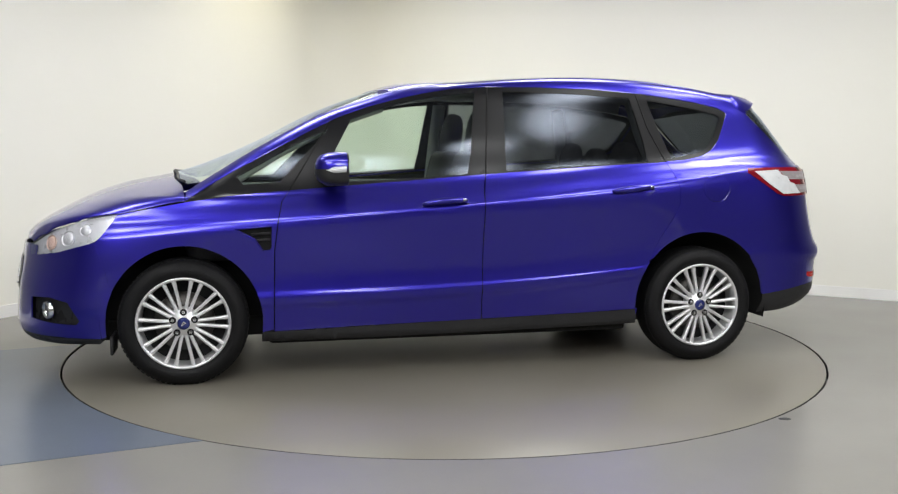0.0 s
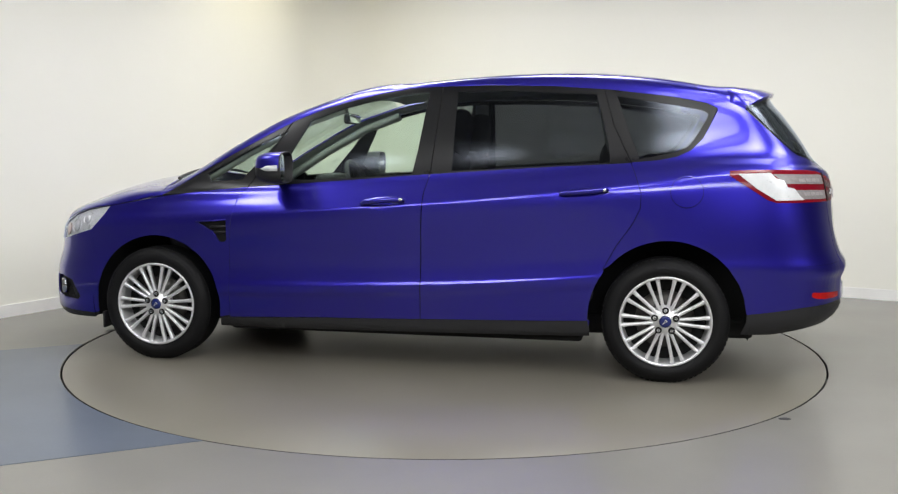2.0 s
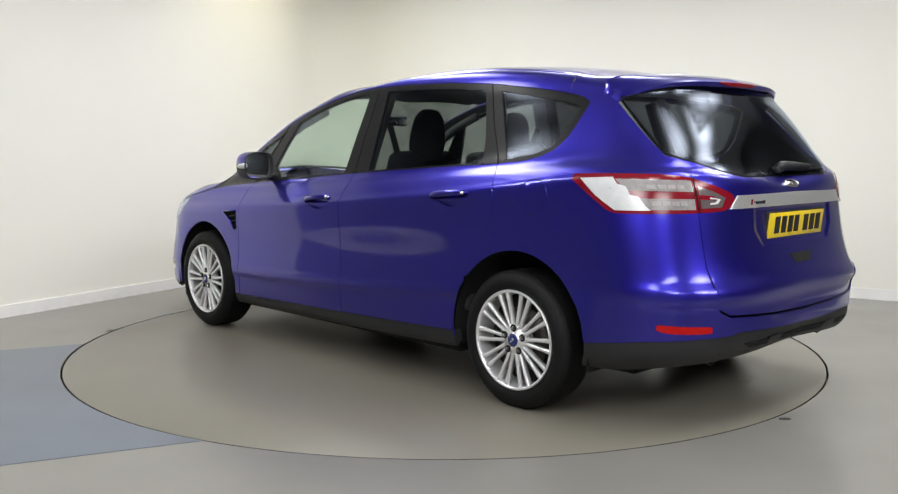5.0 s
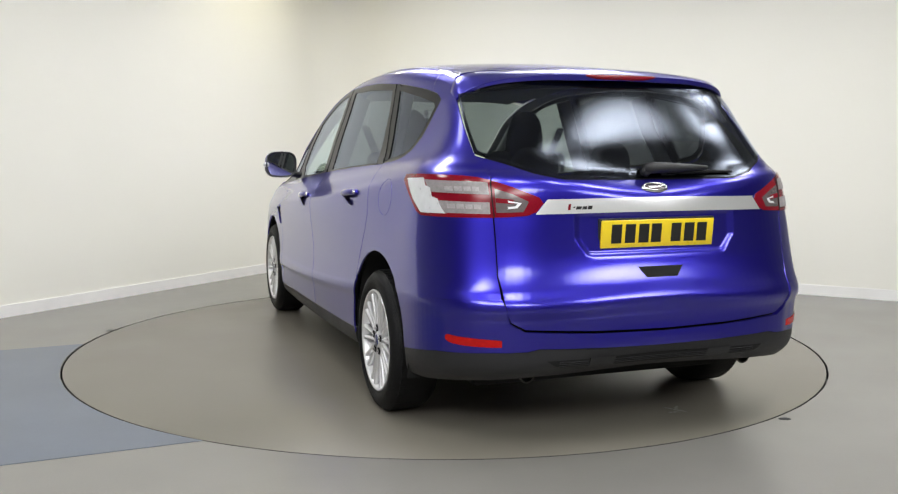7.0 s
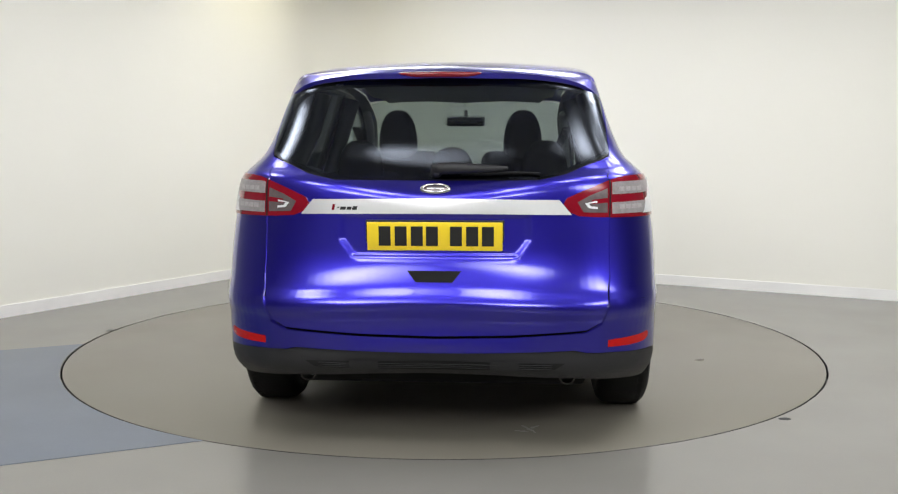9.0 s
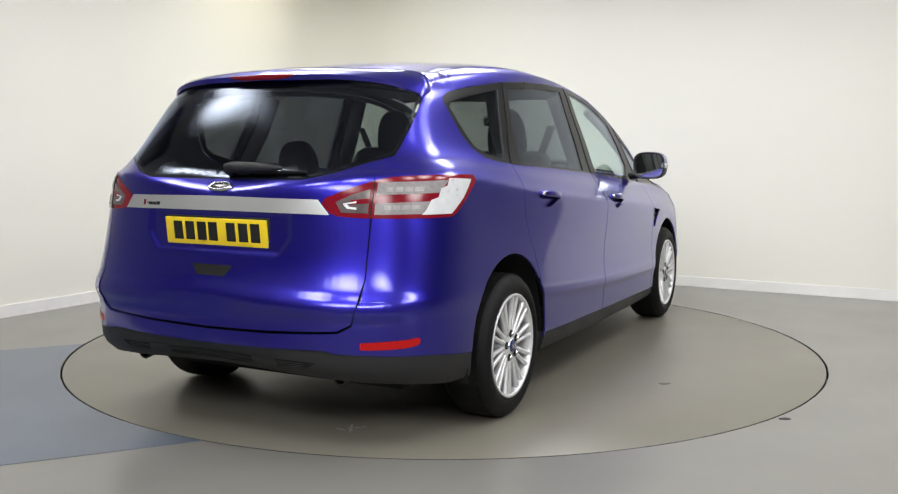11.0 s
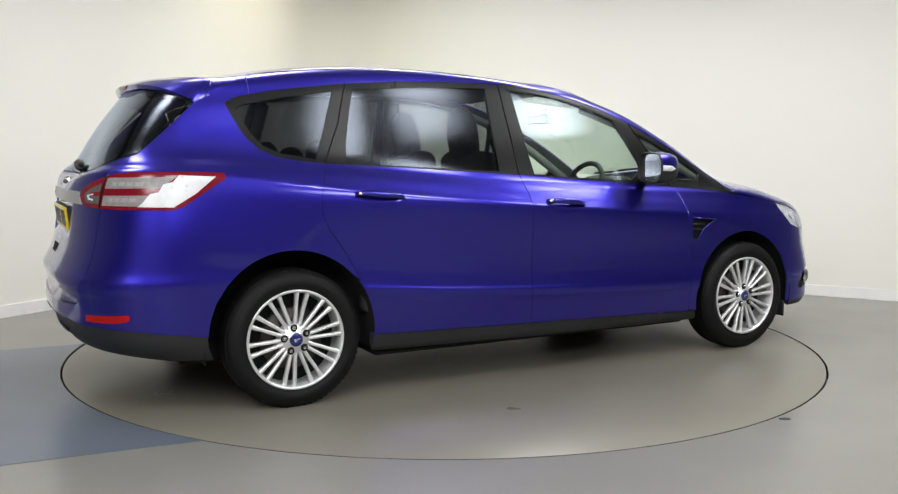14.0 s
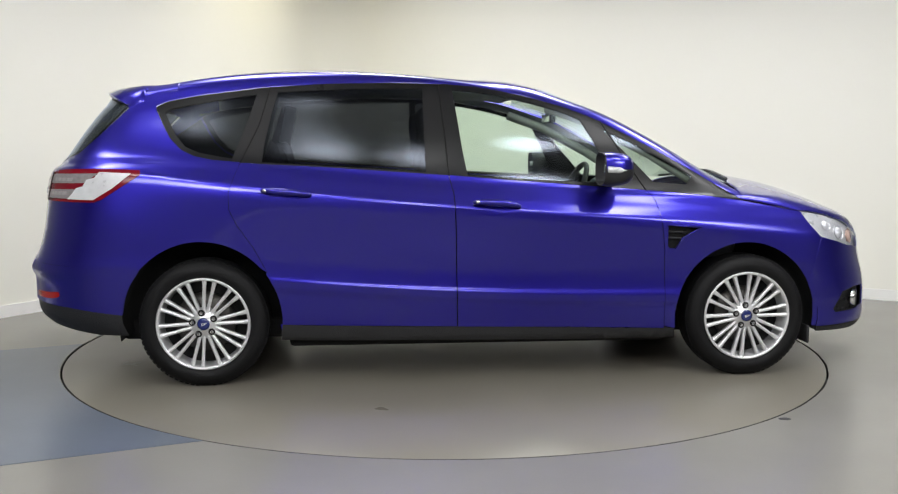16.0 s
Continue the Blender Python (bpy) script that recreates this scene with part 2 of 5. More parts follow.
bmesh.ops.translate(bm, vec=(0, 0, 0.0025), verts=[v for v in r["geom"] if isinstance(v, bmesh.types.BMVert)])
tagged(part("floor_lane", bm, LANE, smooth=False), "blue-grey painted lane on the floor beside the turntable", "floor paint", kind="structure")

bm = bmesh.new()
lathe(bm, [(HOLE - 0.0015, -0.002), (HOLE - 0.0015, -0.058), (0.0001, -0.059)], 180)
tagged(part("turntable_pit", bm, GAP, smooth=False), "dark pit under the turntable joint", "pit", kind="structure")

# the turning disc, with a rolled edge
turntable = new("turntable")
tagged(turntable, "round grey floor turntable that turns under the car", "turntable")
bm = bmesh.new()
lathe(bm, [(RT - 0.001, -0.0015), (RT - 0.004, 0.0), (1.4, 0.0), (0.0003, 0.0)], 180)
bmesh.ops.reverse_faces(bm, faces=bm.faces[:])
bmesh.ops.recalc_face_normals(bm, faces=bm.faces[:])
part("disc", bm, DISC, turntable)
# side of the disc, the joint's shade put into its colour
bm = bmesh.new()
lathe(bm, [(RT - 0.02, -0.05), (RT, -0.05), (RT, -0.0025), (RT - 0.002, -0.0018)], 180)
part("disc_edge", bm, GAP, turntable, "turntable edge, coloured dark as the joint's shade")
# pale marks on the disc
for sx, sy, ln, turn in ((2.121, -0.139, 0.05, 20), (2.190, 0.031, 0.03, 70), (2.072, -0.097, 0.05, -10), (-1.830, -0.480, 0.13, 30), (-1.800, -0.500, 0.07, -40), (-1.860, -0.450, 0.06, 80)):
    bm = bmesh.new()
    n_ = 9
    up = [bm.verts.new((ln * (k / (n_ - 1) - 0.5), 0.008 * math.sin(math.pi * k / (n_ - 1)) + 0.004 * math.sin(k * 2.1), 0.002)) for k in range(n_)]
    dn = [bm.verts.new((ln * (k / (n_ - 1) - 0.5), -0.008 * math.sin(math.pi * k / (n_ - 1)) + 0.004 * math.sin(k * 1.7) - 0.001, 0.002)) for k in range(n_)]
    for k in range(n_ - 1):
        bm.faces.new((up[k], dn[k], dn[k + 1], up[k + 1]))
    s_ = part("scuff", bm, PALE_MARK, turntable, "small pale mark")
    s_.matrix_basis = pose(sx, sy, 0, 0, 0, turn)

# notch in the floor's rim, its dark gap drawn as a thin plate
bm = bmesh.new()
box(bm, (-2.262, 0.315, 0.0), (-2.222, 0.362, 0.003), 0.001)
tagged(part("rim_stop", bm, GAP, smooth=False), "small dark notch at the turntable edge, drawn as a thin plate", "floor fitting")
# small dark spot beside the turntable
bm = bmesh.new()
lathe(bm, [(0.0003, 0.003), (0.014, 0.003), (0.018, 0.0)], 12, Matrix.Translation((1.531, -1.696, 0.0)) @ Matrix.Diagonal((1.6, 1.0, 1.0, 1.0)))
tagged(part("floor_stud", bm, GAP), "small dark spot on the floor by the turntable", "floor fitting")

# ------------------------------------------------------------------ ceiling softboxes
def softbox(x, y, half_x, half_y, turn, glow, label, name="ceiling_softbox", z=None):
    z = TALL - 0.16 if z is None else z
    thing = new(name)
    thing.matrix_basis = pose(x, y, z, 0, 0, turn)
    tagged(thing, label, "ceiling light", group="studio ceiling lights")
    bm = bmesh.new()
    for sx in (-1, 1):
        box(bm, (sx * half_x - 0.02, -half_y - 0.02, -0.03), (sx * half_x + 0.02, half_y + 0.02, 0.16), 0.004)
        box(bm, (-half_x + 0.02, sx * half_y - 0.02, -0.03), (half_x - 0.02, sx * half_y + 0.02, 0.16), 0.004)
    part("housing", bm, SKIRT, thing, smooth=False)
    bm = bmesh.new()
    bm.faces.new([bm.verts.new((a, b, 0.0)) for a, b in ((-1, -1), (-1, 1), (1, 1), (1, -1))])
    d = part("diffuser", bm, glow, thing, smooth=False)
    d.scale = (half_x, half_y, 1)
    return thing


# a ring of lamps round the turntable, then added fill lamps out of view
for sx, sy, half in ((3.1, -1.3, 0.75), (2.1, -2.4, 0.70), (1.5, -3.2, 0.55), (0.3, -4.25, 0.75), (-0.8, -4.1, 0.75), (-2.3, -3.9, 0.70), (-2.6, -1.3, 0.65)):
    softbox(sx, sy, half, half, -29.5, SOFT, "square white ceiling softbox in a ring, lit")
# larger fill boxes behind the camera, added for overall brightness
for sx, sy in ((4.4, -5.4), (0.9, -8.0), (-2.2, -6.6)):
    softbox(sx, sy, 1.75, 1.75, -29.5, SOFT, "large unseen ceiling softbox, added as fill light")
# four fill boxes added to brighten the pale walls
for sx, sy, half in ((2.6, -0.2, 0.9), (1.0, 0.7, 0.9), (-0.50, 1.8, 0.9), (-1.3, -0.1, 0.85)):
    softbox(sx, sy, half, half, -29.5, SOFT, "unseen ceiling softbox, added to brighten the pale walls")
softbox(-1.30, 2.75, 0.5, 0.5, -29.5, WARM, "small warm ceiling lamp near the corner", "corner_lamp")

# ------------------------------------------------------------------ the car: a smooth body form, then every panel laid on it
# Car space: x ahead, y to its left, z up, the origin on the floor midway between the axles.
def glide(xs, ys, x):
    """A smooth monotone curve through a few design values."""
    xs, ys, x = np.asarray(xs, float), np.asarray(ys, float), np.asarray(x, float)
    if xs[0] > xs[-1]:
        xs, ys = xs[::-1], ys[::-1]
    h, d = np.diff(xs), np.diff(ys) / np.diff(xs)
    m = np.empty(len(xs))
    m[0], m[-1] = d[0], d[-1]
    for i in range(1, len(xs) - 1):
        m[i] = 0 if d[i - 1] * d[i] <= 0 else 3 * (h[i - 1] + h[i]) / ((2 * h[i] + h[i - 1]) / d[i - 1] + (h[i] + 2 * h[i - 1]) / d[i])
    k = np.clip(np.searchsorted(xs, x) - 1, 0, len(xs) - 2)
    t = (x - xs[k]) / h[k]
    return ys[k] * (1 + 2 * t) * (1 - t) ** 2 + h[k] * m[k] * t * (1 - t) ** 2 + ys[k + 1] * t * t * (3 - 2 * t) + h[k + 1 - 1] * m[k + 1] * t * t * (t - 1)


NF, NS, NR = 30, 70, 40


def cap(x0, x1, y0, z0, z1, p, bend):
    """A rounded end of the body: from the side (x0, y0, z0) round to the middle (x1, 0, z1)."""
    q = np.concatenate([np.linspace(0, 1, 60) ** 2 * 0.5, 1 - 0.5 * np.linspace(1, 0, 61)[1:] ** 4]) * np.pi / 2
    fy = np.cos(q) ** (2 / p)
    fy[-1] = 0
    u = 1 - fy
    return np.stack([x0 + (x1 - x0) * np.sin(q) ** (2 / p), y0 * fy, z0 + (z1 - z0) * (0.5 - 0.5 * np.cos(np.pi * u ** bend)) * 0.5 + (z1 - z0) * 0.5 * u ** bend], 1)


def even(p, n):
    """The same curve with evenly spaced points."""
    s = np.concatenate([[0], np.cumsum(np.linalg.norm(np.diff(p[:, :2], axis=0), axis=1) + 1e-6)])
    t = np.linspace(0, s[-1], n)
    return np.stack([np.interp(t, s, p[:, c]) for c in range(3)], 1)


def waterline(xf, zf, xa, xb, ys, zs, xr, zr, pf, pr):
    """One long line of the body from the nose's middle round the side to the tail's middle."""
    front = even(cap(xa, xf, ys[0], zs[0], zf, pf, 0.8)[::-1], NF + 1)[:-1]
    x = np.linspace(xa, xb, NS)
    u = np.linspace(0, 1, NS)
    side = np.stack([x, np.polyval(np.polyfit(np.linspace(0, 1, 4), ys, 3), u), np.polyval(np.polyfit(np.linspace(0, 1, 4), zs, 3), u)], 1)
    tail = even(cap(xb, xr, ys[3], zs[3], zr, pr, 1.3), NR + 1)[1:]
    return np.concatenate([front, side, tail])


LINES = [
    waterline(2.27, 0.20, 1.75, -1.75, (0.80, 0.84, 0.84, 0.80), (0.20, 0.185, 0.195, 0.225), -2.18, 0.29, 2.4, 2.3),
    waterline(2.34, 0.22, 1.75, -1.75, (0.885, 0.915, 0.915, 0.885), (0.22, 0.21, 0.22, 0.25), -2.29, 0.32, 2.4, 2.4),
    waterline(2.372, 0.30, 1.75, -1.75, (0.905, 0.930, 0.930, 0.912), (0.28, 0.285, 0.31, 0.36), -2.400, 0.452, 2.4, 3.15),
    waterline(2.368, 0.36, 1.75, -1.75, (0.908, 0.938, 0.938, 0.913), (0.375, 0.388, 0.440, 0.540), -2.388, 0.545, 2.4, 3.42),
    waterline(2.362, 0.42, 1.75, -1.75, (0.915, 0.948, 0.947, 0.914), (0.410, 0.423, 0.479, 0.587), -2.409, 0.621, 2.4, 3.5),
    waterline(2.36, 0.44, 1.75, -1.75, (0.915, 0.9485, 0.9475, 0.914), (0.436, 0.449, 0.504, 0.612), -2.405, 0.636, 2.4, 3.5),
    waterline(2.352, 0.52, 1.75, -1.75, (0.912, 0.940, 0.942, 0.909), (0.490, 0.490, 0.526, 0.664), -2.373, 0.700, 2.4, 3.5),
    waterline(2.345, 0.62, 1.75, -1.75, (0.911, 0.934, 0.936, 0.905), (0.610, 0.610, 0.640, 0.800), -2.341, 0.805, 2.15, 3.3),
    waterline(2.33, 0.68, 1.75, -1.75, (0.895, 0.953, 0.953, 0.886), (0.750, 0.820, 0.900, 0.985), -2.332, 0.915, 2.15, 3.0),
    waterline(2.318, 0.71, 1.75, -1.75, (0.880, 0.952, 0.951, 0.868), (0.795, 0.860, 0.948, 1.085), -2.330, 0.985, 2.15, 2.8),
    waterline(2.285, 0.755, 1.75, -1.75, (0.855, 0.935, 0.930, 0.850), (0.848, 0.897, 0.985, 1.115), -2.318, 1.025, 2.15, 2.8),
    waterline(2.110, 0.888, 1.65, -1.75, (0.848, 0.905, 0.900, 0.825), (0.906, 0.950, 1.035, 1.140), -2.280, 1.060, 2.0, 2.8),
    waterline(1.805, 1.018, 1.48, -1.75, (0.848, 0.885, 0.880, 0.803), (0.955, 0.990, 1.065, 1.155), -2.245, 1.080, 2.2, 3.2),
    waterline(1.500, 1.078, 1.37, -1.75, (0.820, 0.868, 0.862, 0.780), (0.975, 1.022, 1.095, 1.175), -2.225, 1.100, 3.2, 3.3),
    waterline(1.065, 1.245, 0.955, -1.76, (0.757, 0.808, 0.808, 0.732), (1.225, 1.240, 1.240, 1.270), -2.165, 1.230, 3.2, 3.0),
    waterline(0.725, 1.420, 0.60, -1.74, (0.710, 0.754, 0.752, 0.690), (1.406, 1.410, 1.410, 1.400), -2.065, 1.400, 3.2, 2.7),
    waterline(0.545, 1.490, 0.32, -1.70, (0.698, 0.718, 0.716, 0.672), (1.482, 1.536, 1.530, 1.458), -2.010, 1.475, 3.2, 2.7),
    waterline(0.435, 1.526, 0.16, -1.68, (0.674, 0.694, 0.692, 0.656), (1.530, 1.588, 1.580, 1.510), -1.985, 1.505, 3.2, 2.8),
    waterline(0.380, 1.552, 0.00, -1.66, (0.625, 0.634, 0.634, 0.612), (1.568, 1.610, 1.606, 1.536), -1.970, 1.520, 2.4, 2.8),
    waterline(0.330, 1.566, -0.05, -1.65, (0.405, 0.420, 0.420, 0.400), (1.594, 1.630, 1.628, 1.550), -1.960, 1.532, 2.4, 3.0),
    waterline(0.280, 1.578, -0.08, -1.65, (0.205, 0.210, 0.210, 0.200), (1.606, 1.640, 1.638, 1.562), -1.958, 1.538, 2.4, 3.0),
    waterline(0.260, 1.582, -0.10, -1.65, (0.0, 0.0, 0.0, 0.0), (1.610, 1.644, 1.642, 1.566), -1.957, 1.540, 2.4, 3.0),
]


def body_form():
    """The whole skin as a dense grid: points and normals."""
    L = np.array(LINES)
    sub, rows = 8, []
    for i in range(L.shape[1]):
        col = L[:, i]
        d = np.maximum(np.linalg.norm(np.diff(col, axis=0), axis=1), 0.004)
        s = np.concatenate([[0], np.cumsum(d)])
        u = np.concatenate([np.linspace(s[k], s[k + 1], sub, endpoint=False) for k in range(len(s) - 1)] + [[s[-1]]])
        rows.append(np.stack([glide(s, col[:, c], u) for c in range(3)], 1))
    G = np.array(rows)
    # gentle smoothing across the lines rounds the seams between them
    for _ in range(3):
        G[:, 1:-1] = 0.25 * G[:, :-2] + 0.5 * G[:, 1:-1] + 0.25 * G[:, 2:]
    flip = np.array([1, -1, 1])
    for _ in range(10):
        P = np.concatenate([G[1:2] * flip, G, G[-2:-1] * flip])
        G = 0.25 * P[:-2] + 0.5 * P[1:-1] + 0.25 * P[2:]
    return G


GRID = body_form()
FULL = np.concatenate([GRID, (GRID * (1, -1, 1))[-2::-1]])     # both sides, from nose round to nose
na, nb = FULL.shape[:2]
du = np.gradient(FULL, axis=0)
dv = np.gradient(FULL, axis=1)
NORM = np.cross(dv, du)
NORM /= np.maximum(np.linalg.norm(NORM, axis=2, keepdims=True), 1e-9)
if NORM[NF + NS // 2, nb // 3, 1] < 0:
    NORM = -NORM
fv = [Vector(p) for p in FULL.reshape(-1, 3)]
ff = [(i * nb + j, (i + 1) * nb + j, (i + 1) * nb + j + 1, i * nb + j + 1) for i in range(na - 1) for j in range(nb - 1)]
TREE = BVHTree.FromPolygons(fv, ff)
NFLAT = NORM.reshape(-1, 3)


def skin(hit, idx):
    """The smooth normal of the form at a place on one of its faces."""
    quad = ff[idx]
    w = poly_3d_calc([fv[v] for v in quad], hit)
    n = Vector(sum(k * NFLAT[v] for k, v in zip(w, quad)))
    return n.normalized() if n.length > 1e-9 else Vector((0, 0, 1))


# a rounded track round the car, from which panels are pressed inwards onto the form
def track():
    q = np.linspace(np.pi / 2, 0, 200)
    a = np.stack([1.2 + 1.6 * np.sin(q), 1.25 * np.cos(q)], 1)
    x = np.linspace(1.2, -1.45, 200)[1:]
    b = np.stack([x, np.full_like(x, 1.25)], 1)
    q = np.linspace(0, np.pi / 2, 240)[1:]
    c = np.stack([-1.45 - 1.35 * np.sin(q) ** 0.85, 1.25 * np.cos(q) ** 0.85], 1)
    c[-1, 1] = 0
    p = np.concatenate([a, b, c])
    s = np.concatenate([[0], np.cumsum(np.linalg.norm(np.diff(p, axis=0), axis=1))])
    return p, s


TRK, TS = track()
SEND = TS[-1]
TAN = np.gradient(TRK, axis=0)
TAN /= np.linalg.norm(TAN, axis=1, keepdims=True)


def press(s, z):
    """Place and normal on the form at way s along the track and height z; past its ends it goes on over the other side."""
    flip = s > SEND or s < 0
    s = 2 * SEND - s if s > SEND else abs(s)
    o = Vector((float(np.interp(s, TS, TRK[:, 0])), float(np.interp(s, TS, TRK[:, 1])), z))
    d = Vector((float(np.interp(s, TS, TAN[:, 1])), -float(np.interp(s, TS, TAN[:, 0])), 0))
    d = d.normalized()
    if d.dot(Vector((0, 0, z)) - o) < 0:
        d = -d
    hit, _, idx, _ = TREE.ray_cast(o, d)
    if hit is None:
        hit, _, idx, _ = TREE.find_nearest(o)
    n = skin(hit, idx)
    if flip:
        hit, n = Vector((hit.x, -hit.y, hit.z)), Vector((n.x, -n.y, n.z))
    return hit, n


def drop(x, y):
    hit, _, idx, _ = TREE.ray_cast(Vector((x, y, 3)), Vector((0, 0, -1)))
    if hit is None:
        hit, _, idx, _ = TREE.find_nearest(Vector((x, y, 1.2)))
    return hit, skin(hit, idx)


TABLE = {}
SS = np.linspace(0, SEND, 260)


def level(k):
    if k not in TABLE:
        h = [press(s, k * 0.03)[0] for s in SS]
        TABLE[k] = (np.array([p.x for p in h]), np.array([p.y for p in h]))
    return TABLE[k]


def blend(z, find):
    """Looks a way s up between two tabled heights."""
    k = math.floor(z / 0.03)
    u = z / 0.03 - k
    return (1 - u) * find(*level(k)) + u * find(*level(k + 1))


def S(x, z):
    """A point of the left side by its x."""
    return Vector((blend(z, lambda xs, ys: float(np.interp(-x, np.maximum.accumulate(-xs), SS))), z))


def R(y, z):
    """A point of the tail by its y (left positive)."""
    k = int(0.62 * len(SS))
    s = blend(z, lambda xs, ys: float(np.interp(-abs(y), np.maximum.accumulate(-ys[k:]), SS[k:])))
    return Vector((s if y >= 0 else 2 * SEND - s, z))


def F(y, z):
    """A point of the nose by its y."""
    k = int(0.38 * len(SS))
    s = blend(z, lambda xs, ys: float(np.interp(abs(y), np.maximum.accumulate(ys[:k]), SS[:k])))
    return Vector((s if y >= 0 else -s, z))


def inside(p, poly):
    c, j = False, len(poly) - 1
    for i in range(len(poly)):
        a, b = poly[i], poly[j]
        if (a.y > p.y) != (b.y > p.y) and p.x < (b.x - a.x) * (p.y - a.y) / (b.y - a.y) + a.x:
            c = not c
        j = i
    return c


def resample(poly, step):
    out = []
    for i, a in enumerate(poly):
        b = poly[(i + 1) % len(poly)]
        n = max(1, int((b - a).length / step + 0.5))
        out += [a.lerp(b, k / n) for k in range(n)]
    return out


def shrink(poly, d):
    """Moves an outline inwards by d."""
    area = sum(poly[i - 1].x * p.y - p.x * poly[i - 1].y for i, p in enumerate(poly))
    sg = 1 if area > 0 else -1
    out = []
    for i, p in enumerate(poly):
        a, b = p - poly[i - 1], poly[(i + 1) % len(poly)] - p
        if a.length < 1e-6 or b.length < 1e-6:
            out.append(p.copy())
            continue
        na_, nb_ = Vector((-a.y, a.x)).normalized(), Vector((-b.y, b.x)).normalized()
        n = na_ + nb_
        k = max(0.35, n.length_squared / 2)
        out.append(p + n / k * d * sg)
    return out


def round_off(poly, times=1, skip=()):
    """Cuts the corners of an outline, to round it."""
    for _ in range(times):
        out = []
        for i, p in enumerate(poly):
            a, b = poly[i - 1], poly[(i + 1) % len(poly)]
            out += [p.lerp(a, 0.22), p.lerp(b, 0.22)]
        poly = out
    return poly


@functools.lru_cache(None)
def crease_rows():
    """Places (s, z) along the long lines of the form, by which the side panels are divided."""
    out = []
    for i in range(NF - 6, NF + NS + 24):
        for u in (0.0, 0.5):
            col = (1 - u) * GRID[i] + u * GRID[i + 1]
            for x, y, z in col:
                if 0.2 < z < 1.2:
                    out.append(tuple(S(x, z) if x > -2.12 else R(y, z)))
    return np.array(out)


def lay(outline, holes=(), step=0.03, lift=0.0, gap=0.002, depth=0.008, on=press, shape=None, along=False):
    """A panel with the given outline laid on the form: points, faces, normals. lift: how far proud; depth: of its turned-in rim."""
    ring = resample(shrink(outline, gap) if gap else list(outline), step * 0.7)
    holes = [resample(h, step * 0.7) for h in holes]
    pts, edges = [], []
    for r in [ring, *holes]:
        k = len(pts)
        pts += r
        edges += [(k + i, k + (i + 1) % len(r)) for i in range(len(r))]
    x0, x1 = min(p.x for p in ring), max(p.x for p in ring)
    y0, y1 = min(p.y for p in ring), max(p.y for p in ring)
    border = np.array([(p.x, p.y) for p in pts])
    if along:
        c = crease_rows()
        for a, b in c[(c[:, 0] > x0) & (c[:, 0] < x1) & (c[:, 1] > y0) & (c[:, 1] < y1)]:
            p = Vector((a, b))
            if np.min((border[:, 0] - a) ** 2 + (border[:, 1] - b) ** 2) > 0.005 ** 2 and inside(p, ring) and not any(inside(p, h) for h in holes):
                pts.append(p)
    for i in range(0 if along else int((x1 - x0) / step) + 1):
        for j in range(int((y1 - y0) / step) + 1):
            p = Vector((x0 + (i + 0.5 + 0.5 * (j % 2)) * step, y0 + (j + 0.5) * step))
            if np.min((border[:, 0] - p.x) ** 2 + (border[:, 1] - p.y) ** 2) > (0.5 * step) ** 2 and inside(p, ring) and not any(inside(p, h) for h in holes):
                pts.append(p)
    vs, es, fs, *_ = delaunay_2d_cdt(pts, edges, [], 0, 1e-6)
    tris = []
    for f in fs:
        c = (vs[f[0]] + vs[f[1]] + vs[f[2]]) / 3
        if inside(c, ring) and not any(inside(c, h) for h in holes):
            tris.append(tuple(f))
    used = sorted({i for f in tris for i in f})
    at = {v: k for k, v in enumerate(used)}
    tris = [tuple(at[i] for i in f) for f in tris]
    P, N = [], []
    for i in used:
        h, n = on(vs[i].x, vs[i].y)
        l = lift + (shape(vs[i].x, vs[i].y) if shape else 0)
        P.append(h + n * l)
        if shape:
            near = []
            for ds, dz in ((0.004, 0), (-0.004, 0), (0, 0.004), (0, -0.004)):
                hh, nn = on(vs[i].x + ds, vs[i].y + dz)
                near.append(hh + nn * (lift + shape(vs[i].x + ds, vs[i].y + dz)))
            m = (near[0] - near[1]).cross(near[2] - near[3]).normalized()
            n = m if m.dot(n) > 0 else -m
        N.append(n)
    out = []
    for a, b, c in tris:
        n = (P[b] - P[a]).cross(P[c] - P[a])
        ref = N[a] if N else on(vs[used[a]].x, vs[used[a]].y)[1]
        out.append((a, b, c) if n.dot(ref) > 0 else (a, c, b))
    if depth:
        count = {}
        for f in out:
            for k in range(3):
                e = (f[k], f[(k + 1) % 3])
                count[tuple(sorted(e))] = None if tuple(sorted(e)) in count else e
        rim = {}
        for e in [e for e in count.values() if e]:
            for v in e:
                if v not in rim:
                    nv = N[v] if N else on(vs[used[v]].x, vs[used[v]].y)[1]
                    rim[v] = len(P)
                    P.append(P[v] - nv * depth)
                    if N:
                        N.append(nv)
            out.append((e[1], e[0], rim[e[0]], rim[e[1]]))
    return P, out, N


def panel(name, outline, material, parent, label="", both=False, **kw):
    """A panel on the left side or over the middle; both: its mirror image as well."""
    P, fs, N = lay(outline, **kw)
    made = [put_mesh(name, P, fs, material, parent, label, N)]
    if both:
        made.append(put_mesh(name, [(p.x, -p.y, p.z) for p in P], [f[::-1] for f in fs], material, parent, label, [(n.x, -n.y, n.z) for n in N] if N else None))
    return made


